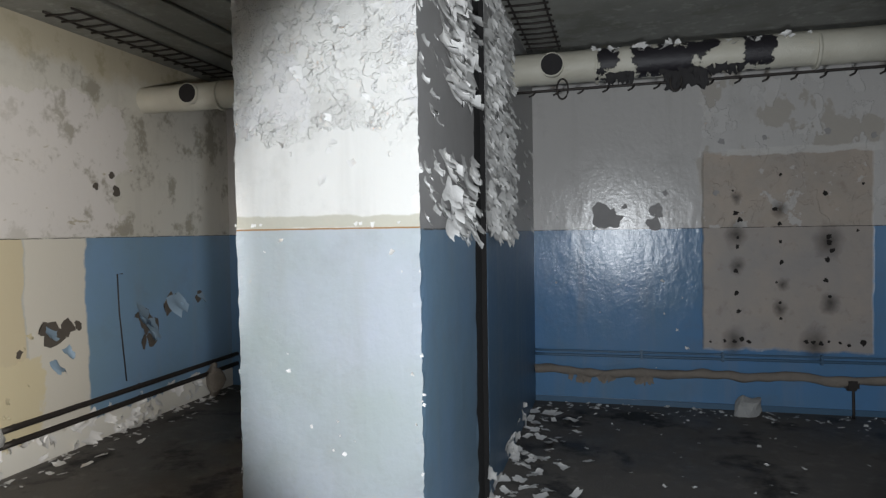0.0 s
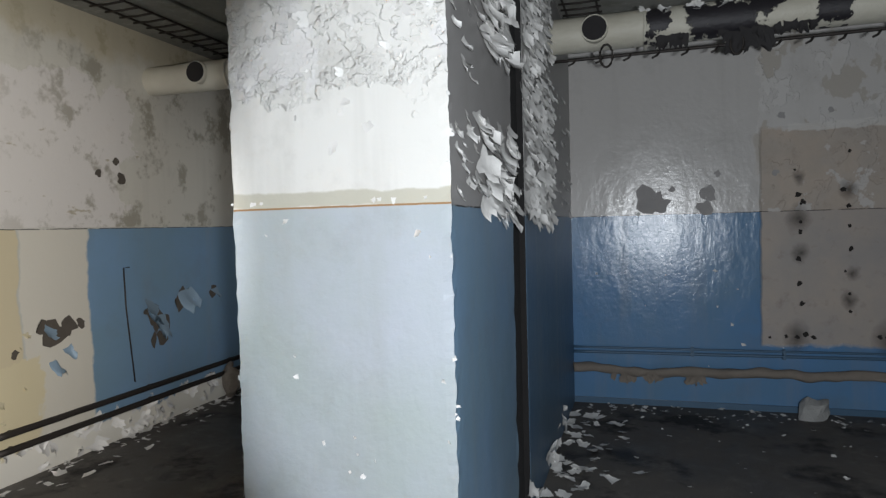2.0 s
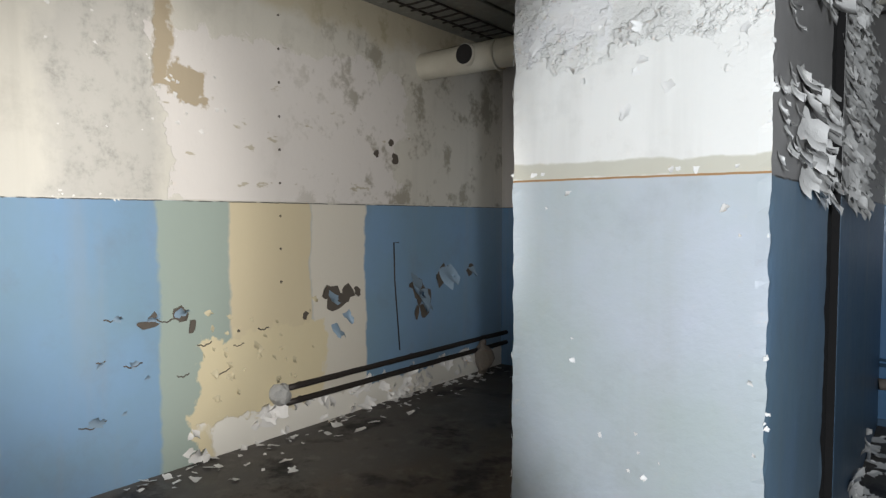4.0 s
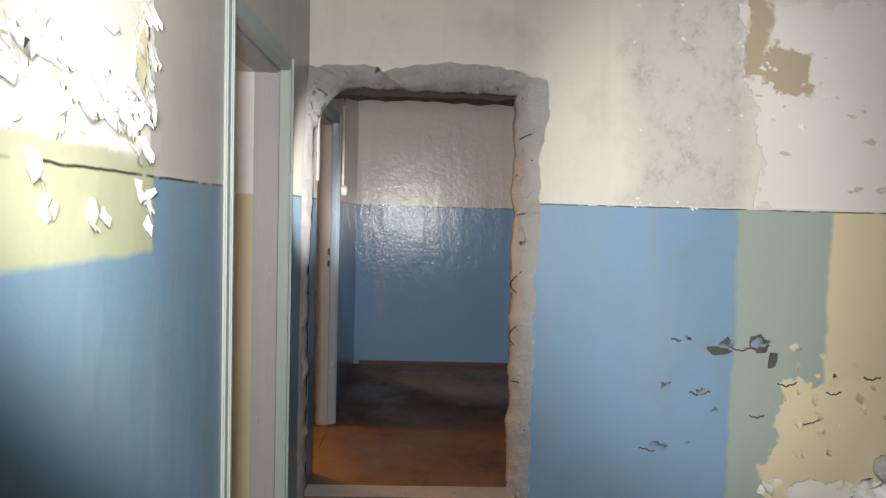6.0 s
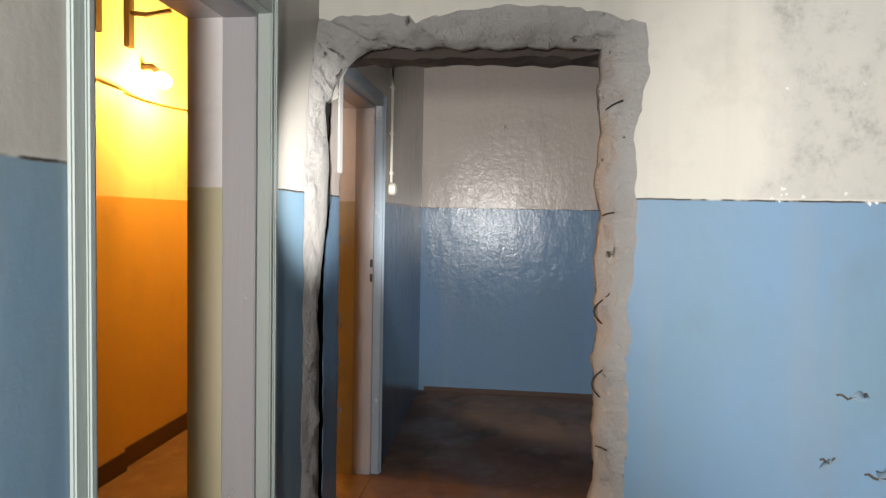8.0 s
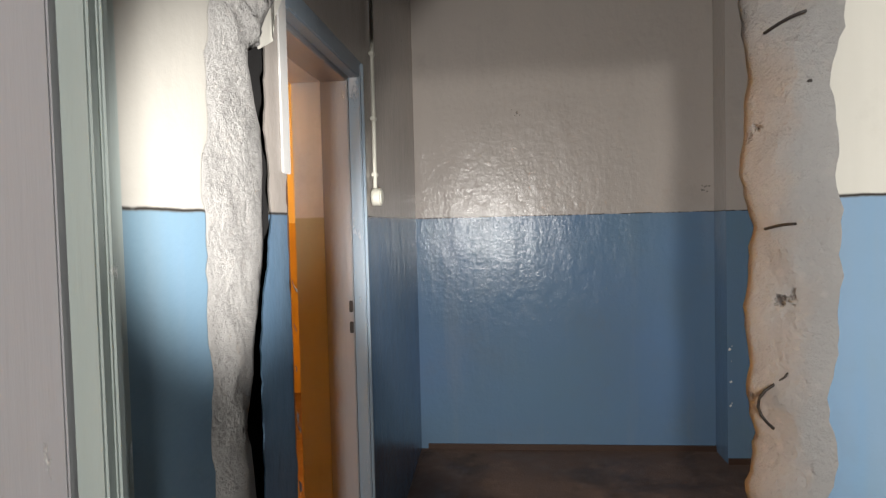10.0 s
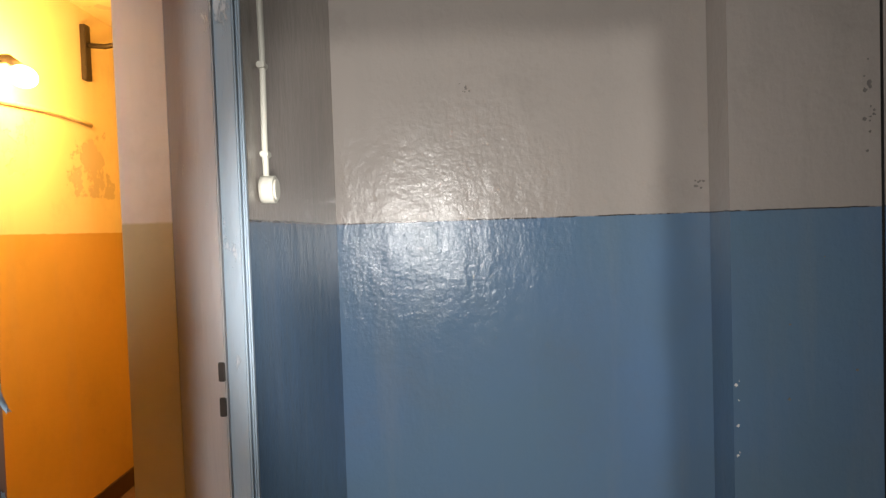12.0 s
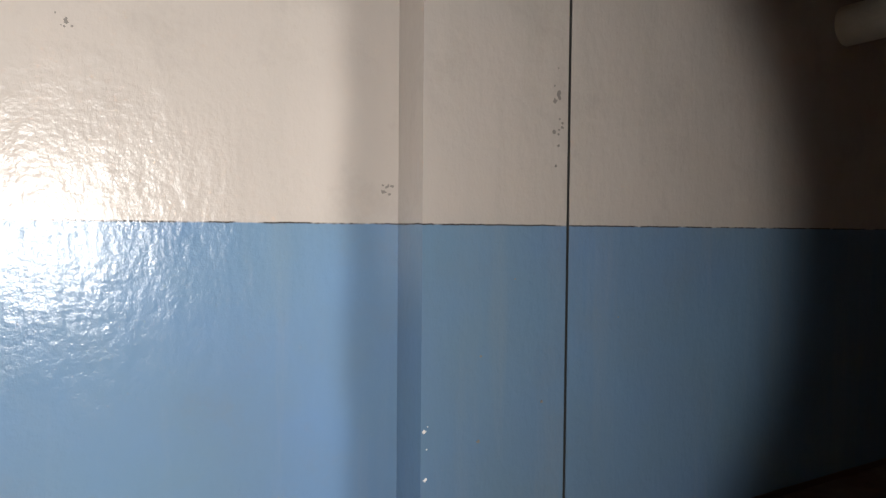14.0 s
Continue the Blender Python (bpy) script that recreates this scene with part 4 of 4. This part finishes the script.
flakes("loose_paint", FLAKE, [((rng.uniform(3.9, 5.4), PY - 0.08, PZ + 0.085), (0, -1, 0.8), rng.uniform(0.03, 0.07), 0.6, None) for _ in range(20)], main, "lifting white paint")

rail = thing("hanger_rail", (3.4, 4.62, 2.56), "dark iron rail with hooks and a ring under the pipe", "rail")
bm = bmesh.new()
tube(bm, line((3.33, 4.66, 2.585), (6.42, 4.66, 2.60), 20), 0.011, 8)
part("rod", bm, IRON, rail)
for i in range(16):
    x = 3.5 + i * 0.18
    bm = bmesh.new()
    tube(bm, [(x, 4.66, 2.59), (x - 0.02, 4.64, 2.56), (x - 0.05, 4.63, 2.545)], 0.008, 6)
    part("hook", bm, IRON, rail)
for x, r in ((3.70, 0.075), (4.5, 0.07)):
    bm = bmesh.new()
    tube(bm, [(x + r * 0.55 * math.sin(a / 16 * 2 * math.pi), 4.62, 2.585 + r * math.cos(a / 16 * 2 * math.pi)) for a in range(17)], 0.008, 6, caps=False)
    part("ring", bm, IRON, rail, "thin iron ring")

low_run = thing("lagged_pipe", (4.8, 5.88, 0.20), "thick pipe in torn grey lagging along the wall", "pipe")
bm = bmesh.new()
pts = [Vector((3.32 + 3.09 * i / 90, 5.875 + 0.01 * math.sin(i * 0.7), 0.215 - 0.025 * math.exp(-((i - 22) / 7) ** 2) + 0.012 * math.sin(i * 0.31))) for i in range(91)]
tube(bm, pts, 0.040, 12, 0.75)
part("lagging", bm, LAGGING, low_run)
rng = random.Random(51)
flakes("torn_lagging", LAGGING, [((3.95 + rng.uniform(-0.3, 0.4), 5.85, 0.19), (0, -1, -0.6), rng.uniform(0.05, 0.10), 0.5, 3.14) for _ in range(14)], low_run, "torn hanging lagging")
bm = bmesh.new()
tube(bm, line((6.02, 5.87, 0.21), (6.02, 5.85, LOW), 6), 0.012, 8)
part("drain", bm, IRON, low_run, "thin drain pipe")
bm = bmesh.new()
box(bm, 5.95, 6.06, 5.82, 5.9, 0.13, 0.24, 0.02)
part("valve", bm, IRON, low_run, "rusty valve body")
for z, r in ((0.345, 0.013), (0.385, 0.010)):
    run = thing("thin_pipe", (4.8, 5.93, z), "thin blue-painted pipe clipped along the end wall", "pipe", "thin pipes on the end wall")
    bm = bmesh.new()
    tube(bm, line((3.32, 5.935, z), (6.41, 5.935, z + 0.01), 30), r, 8, 0.1)
    part("pipe_run", bm, PAINTED_PIPE, run)
    for x in (4.3, 5.0, 5.8):
        bm = bmesh.new()
        box(bm, x - 0.012, x + 0.012, 5.918, 5.964, z - 0.02, z + 0.022, 0.003)
        part("clip", bm, PAINTED_PIPE, run)
for z in (0.235, 0.130):
    run = thing("floor_pipe", (0.06, 4.4, z), "dark bare iron pipe along the foot of the wall", "pipe", "pipes along the opening wall")
    bm = bmesh.new()
    tube(bm, line((0.06, 3.10, z), (0.06, FAR_Y, z), 30), 0.022, 10, 0.1)
    part("pipe_run", bm, IRON, run)
    for y in (3.25, 4.5, 5.6):
        bm = bmesh.new()
        box(bm, 0.0, 0.055, y - 0.012, y + 0.012, z - 0.01, z + 0.01, 0.002)
        part("bracket", bm, IRON, run)
bm = bmesh.new()
bmesh.ops.create_icosphere(bm, subdivisions=3, radius=0.075, matrix=Matrix.Translation((0.05, 3.05, 0.20)) @ Matrix.Diagonal((0.8, 1.2, 1.0, 1)))
for v in bm.verts:
    v.co += noise.noise_vector(v.co * 18) * 0.03
tagged(link("mortar_lump", bm, RUBBLE), "grey lump of mortar round the pipe ends", "mortar lump")
bm = bmesh.new()
tube(bm, [(0.012, 4.33, 1.22), (0.012, 4.27, 1.22), (0.012, 4.28, 0.9), (0.014, 4.34, 0.30)], 0.006, 6)
tagged(link("bent_rod", bm, IRON), "thin bent iron rod leaning on the blue wall", "rod")

# exposed steel mesh in the ceiling
for x, y0, y1 in ((3.37, 3.9, 5.5), (0.22, 3.4, 5.5)):
    mesh = thing("ceiling_reinforcement", (x, y0, HIGH - 0.02), "exposed rusty reinforcement under the ceiling", "reinforcement", "exposed ceiling steel")
    for dx in (0, 0.24):
        bm = bmesh.new()
        tube(bm, line((x + dx, y0, HIGH - 0.014), (x + dx, y1, HIGH - 0.014), 10), 0.009, 6)
        part("long_bar", bm, IRON, mesh)
    for i in range(int((y1 - y0) / 0.14)):
        bm = bmesh.new()
        tube(bm, [(x - 0.03, y0 + 0.05 + i * 0.14, HIGH - 0.026), (x + 0.12, y0 + 0.055 + i * 0.14, HIGH - 0.03), (x + 0.27, y0 + 0.05 + i * 0.14, HIGH - 0.026)], 0.008, 6)
        part("cross_bar", bm, IRON, mesh)
bm = bmesh.new()
for x in (0.75, 1.15, 1.55, 1.95):
    tube(bm, line((x, 2.8, HIGH - 0.008), (x, FAR_Y, HIGH - 0.008), 8), 0.016, 8)
tagged(link("ceiling_ribs", bm, CEILING), "grey ribs along the concrete ceiling", "ceiling", kind="structure")


# ---- door frames ----
def door_frame(name, a, b, far, near, side, label):
    """Wooden frame between x = a and x = b: rebated jambs and head, with a moulded edge."""
    root = thing(name, ((a + b) / 2, 0, LOW), label, "door frame", kind="structure")
    for x, s, mat in ((a, -1, far), (b, 1, near)):
        z0 = LOW if side else 0.0
        bm = bmesh.new()
        box(bm, x, x + s * 0.078 if mat != BROWN_WOOD else x + 0.039, -0.14, -0.035 if mat != BROWN_WOOD else -0.004, z0, HEAD + 0.06, 0.003)
        jamb = part("jamb", bm, mat, root)
        bm = bmesh.new()
        box(bm, x + s * 0.014, x + s * 0.079, -0.036, 0.010, z0, HEAD + 0.07, 0.004)
        box(bm, x + s * 0.030, x + s * 0.050, 0.009, 0.019, z0, HEAD + 0.07, 0.004)
        if mat != BROWN_WOOD:
            part("moulding", bm, FRAME_GREEN if side else FRAME_BLUE, jamb, "chipped moulded edge")
        else:
            bm.free()
    bm = bmesh.new()
    box(bm, a - 0.012, b + 0.012, -0.139, -0.036, HEAD, HEAD + 0.079, 0.003)
    head = part("head", bm, FRAME_GREY, root)
    bm = bmesh.new()
    box(bm, a - 0.078, b + 0.078, -0.034, 0.009, HEAD + 0.014, HEAD + 0.0795, 0.004)
    part("moulding", bm, FRAME_GREEN if side else FRAME_BLUE, head, "chipped moulded edge")
    return root


door_frame("door_frame_1", *D1, FRAME_GREY, FRAME_GREEN, True, "open doorway with a chipped grey-green wooden frame, no door")
frame2 = door_frame("door_frame_2", *D2, FRAME_GREY, BROWN_WOOD, False, "open doorway with a worn grey and blue wooden frame")
for z in (1.19, 1.11):
    bm = bmesh.new()
    box(bm, -1.134, -1.127, -0.052, -0.037, z - 0.022, z + 0.022, 0.002)
    part("strike_plate", bm, IRON, frame2, "dark iron strike plate")
rng = random.Random(61)
flakes("splinter", FLAKE_BLUE, [((-0.30, 0.004, rng.uniform(0.2, 1.5)), (-0.4, 1, 0), rng.uniform(0.012, 0.035), 0.4, 3.14) for _ in range(14)], frame2, "pale blue paint splinters")
bm = bmesh.new()
box(bm, -0.314, -0.2555, 0.0064, 0.0115, 1.63, HIGH, 0.002)
part("plaster_strip", bm, FLAKE, frame2, "strip of white plaster beside the frame")


# ---- switch box and its cable ----
switch = thing("switch_box", (-1.37, 0, 1.61), "round cream junction box on the pink wall", "switch box")
bm = bmesh.new()
tube(bm, line((-1.37, 0.001, 1.612), (-1.37, 0.036, 1.612), 3), 0.036, 20)
part("body", bm, PORCELAIN, switch)
bm = bmesh.new()
tube(bm, line((-1.37, 0.036, 1.612), (-1.37, 0.042, 1.612), 2), 0.028, 20)
part("lid", bm, PORCELAIN, switch)
bm = bmesh.new()
tube(bm, line((-1.405, 0.018, 1.60), (-1.435, 0.018, 1.598), 2), 0.010, 10)
part("gland", bm, IRON, switch)
cable = thing("cable", (-1.385, 0, 2.3), "cream cable clipped up the wall to the ceiling", "cable")
bm = bmesh.new()
tube(bm, [(-1.375 - 0.012 * i / 12 + 0.004 * math.sin(i), 0.012, 1.645 + (HIGH - 1.645) * i / 24) for i in range(25)], 0.0085, 8)
part("sheath", bm, PORCELAIN, cable)
for z in (1.705, 1.935, 2.20, 2.46, 2.72):
    bm = bmesh.new()
    box(bm, -1.402, -1.362, 0.0, 0.022, z - 0.008, z + 0.008, 0.003)
    part("clip", bm, PORCELAIN, cable)

# ---- side room: bulb, brackets, wall cable ----
def bare_bulb(bx):
    lamp = thing("bare_bulb", (bx, -1.43, 2.34), "lit bare bulb in a holder on the yellow wall", "lamp", "bulbs of the side room")
    bm = bmesh.new()
    bmesh.ops.create_uvsphere(bm, u_segments=20, v_segments=12, radius=0.045, matrix=Matrix.Translation((bx, -1.31, 2.21)) @ Matrix.Diagonal((1.7, 1.1, 1.05, 1)))
    for f in bm.faces:
        f.smooth = True
    part("bulb", bm, GLOW, lamp, "glowing glass bulb").visible_shadow = False
    bm = bmesh.new()
    tube(bm, [(bx, -1.43, 2.29), (bx, -1.37, 2.29), (bx, -1.32, 2.25)], 0.020, 10)
    part("holder", bm, IRON, lamp)


bare_bulb(-1.2)
bare_bulb(-2.54)
for x in (-0.72, -1.05, -3.28):
    bracket = thing("wall_bracket", (x, -1.40, 2.45), "dark iron bracket with an arm on the yellow wall", "bracket", "brackets in the side room")
    y = -1.40 if x > -0.97 else -1.43
    bm = bmesh.new()
    box(bm, x - 0.03, x + 0.03, y, y + 0.03, 2.36, 2.66, 0.004)
    part("plate", bm, IRON, bracket)
    bm = bmesh.new()
    tube(bm, [(x, y + 0.03, 2.55), (x, y + 0.12, 2.54), (x, y + 0.26, 2.56)], 0.014, 8)
    part("arm", bm, IRON, bracket)
run = thing("wall_cable", (-1.0, -1.39, 2.15), "paint-covered cable sagging along the yellow wall", "cable")
bm = bmesh.new()
tube(bm, [(-3.3 + 6.0 * i / 40, -1.385 if -3.3 + 6.0 * i / 40 > -0.97 else -1.415, 2.12 + 0.012 * math.sin(i * 0.8)) for i in range(41)], 0.012, 8)
part("sheath", bm, WALL_SIDE, run)

# ---- loose plaster and rubbish on the floor ----
rng = random.Random(71)
bm = bmesh.new()
bmesh.ops.create_icosphere(bm, subdivisions=3, radius=0.12, matrix=Matrix.Translation((5.18, 5.80, LOW + 0.07)) @ Matrix.Diagonal((1.0, 0.55, 0.85, 1)))
for v in bm.verts:
    v.co += noise.noise_vector(v.co * 9) * 0.07
    v.co.z = max(v.co.z, LOW + 0.001)
tagged(link("plaster_lump", bm, RUBBLE), "crumpled grey lump of plaster on the floor by the wall", "plaster lump")
bm = bmesh.new()
bmesh.ops.create_icosphere(bm, subdivisions=3, radius=0.11, matrix=Matrix.Translation((0.12, 5.45, 0.05)) @ Matrix.Diagonal((0.7, 0.8, 1.7, 1)))
for v in bm.verts:
    v.co += noise.noise_vector(v.co * 9) * 0.06
    v.co.z = max(v.co.z, LOW + 0.001)
tagged(link("rag", bm, LAGGING), "dirty brown rag hanging over the floor pipes", "rag")


def litter(name, label, count, place, size):
    """Thin curled chips lying on the floor."""
    bm = bmesh.new()
    for _ in range(count):
        x, y = place()
        flake(bm, (x, y, LOW + 0.001), (0, 0, 1), rng.uniform(*size), rng, 0.35, None)
    tagged(link(name, bm, FLAKE), label, "paint chips", kind="stuff")


litter("paint_chips_by_the_partition", "white paint chips on the dark floor by the partition", 90, lambda: (3.33 + abs(rng.gauss(0, 0.22)), rng.uniform(3.2, 5.6)), (0.02, 0.09))
litter("paint_chips_by_the_end_wall", "small white paint chips along the end wall", 110, lambda: (rng.uniform(3.4, 6.4), FAR_Y - 0.05 - abs(rng.gauss(0, 0.22))), (0.012, 0.05))
litter("paint_chips_by_the_opening_wall", "white paint chips and plaster crumbs along the wall", 120, lambda: (0.03 + abs(rng.gauss(0, 0.16)), rng.uniform(1.9, 5.9)), (0.015, 0.07))
litter("paint_chips_on_the_floor", "scattered white paint chips on the floor", 60, lambda: (rng.uniform(3.4, 6.3), rng.uniform(2.5, 5.8)), (0.01, 0.04))
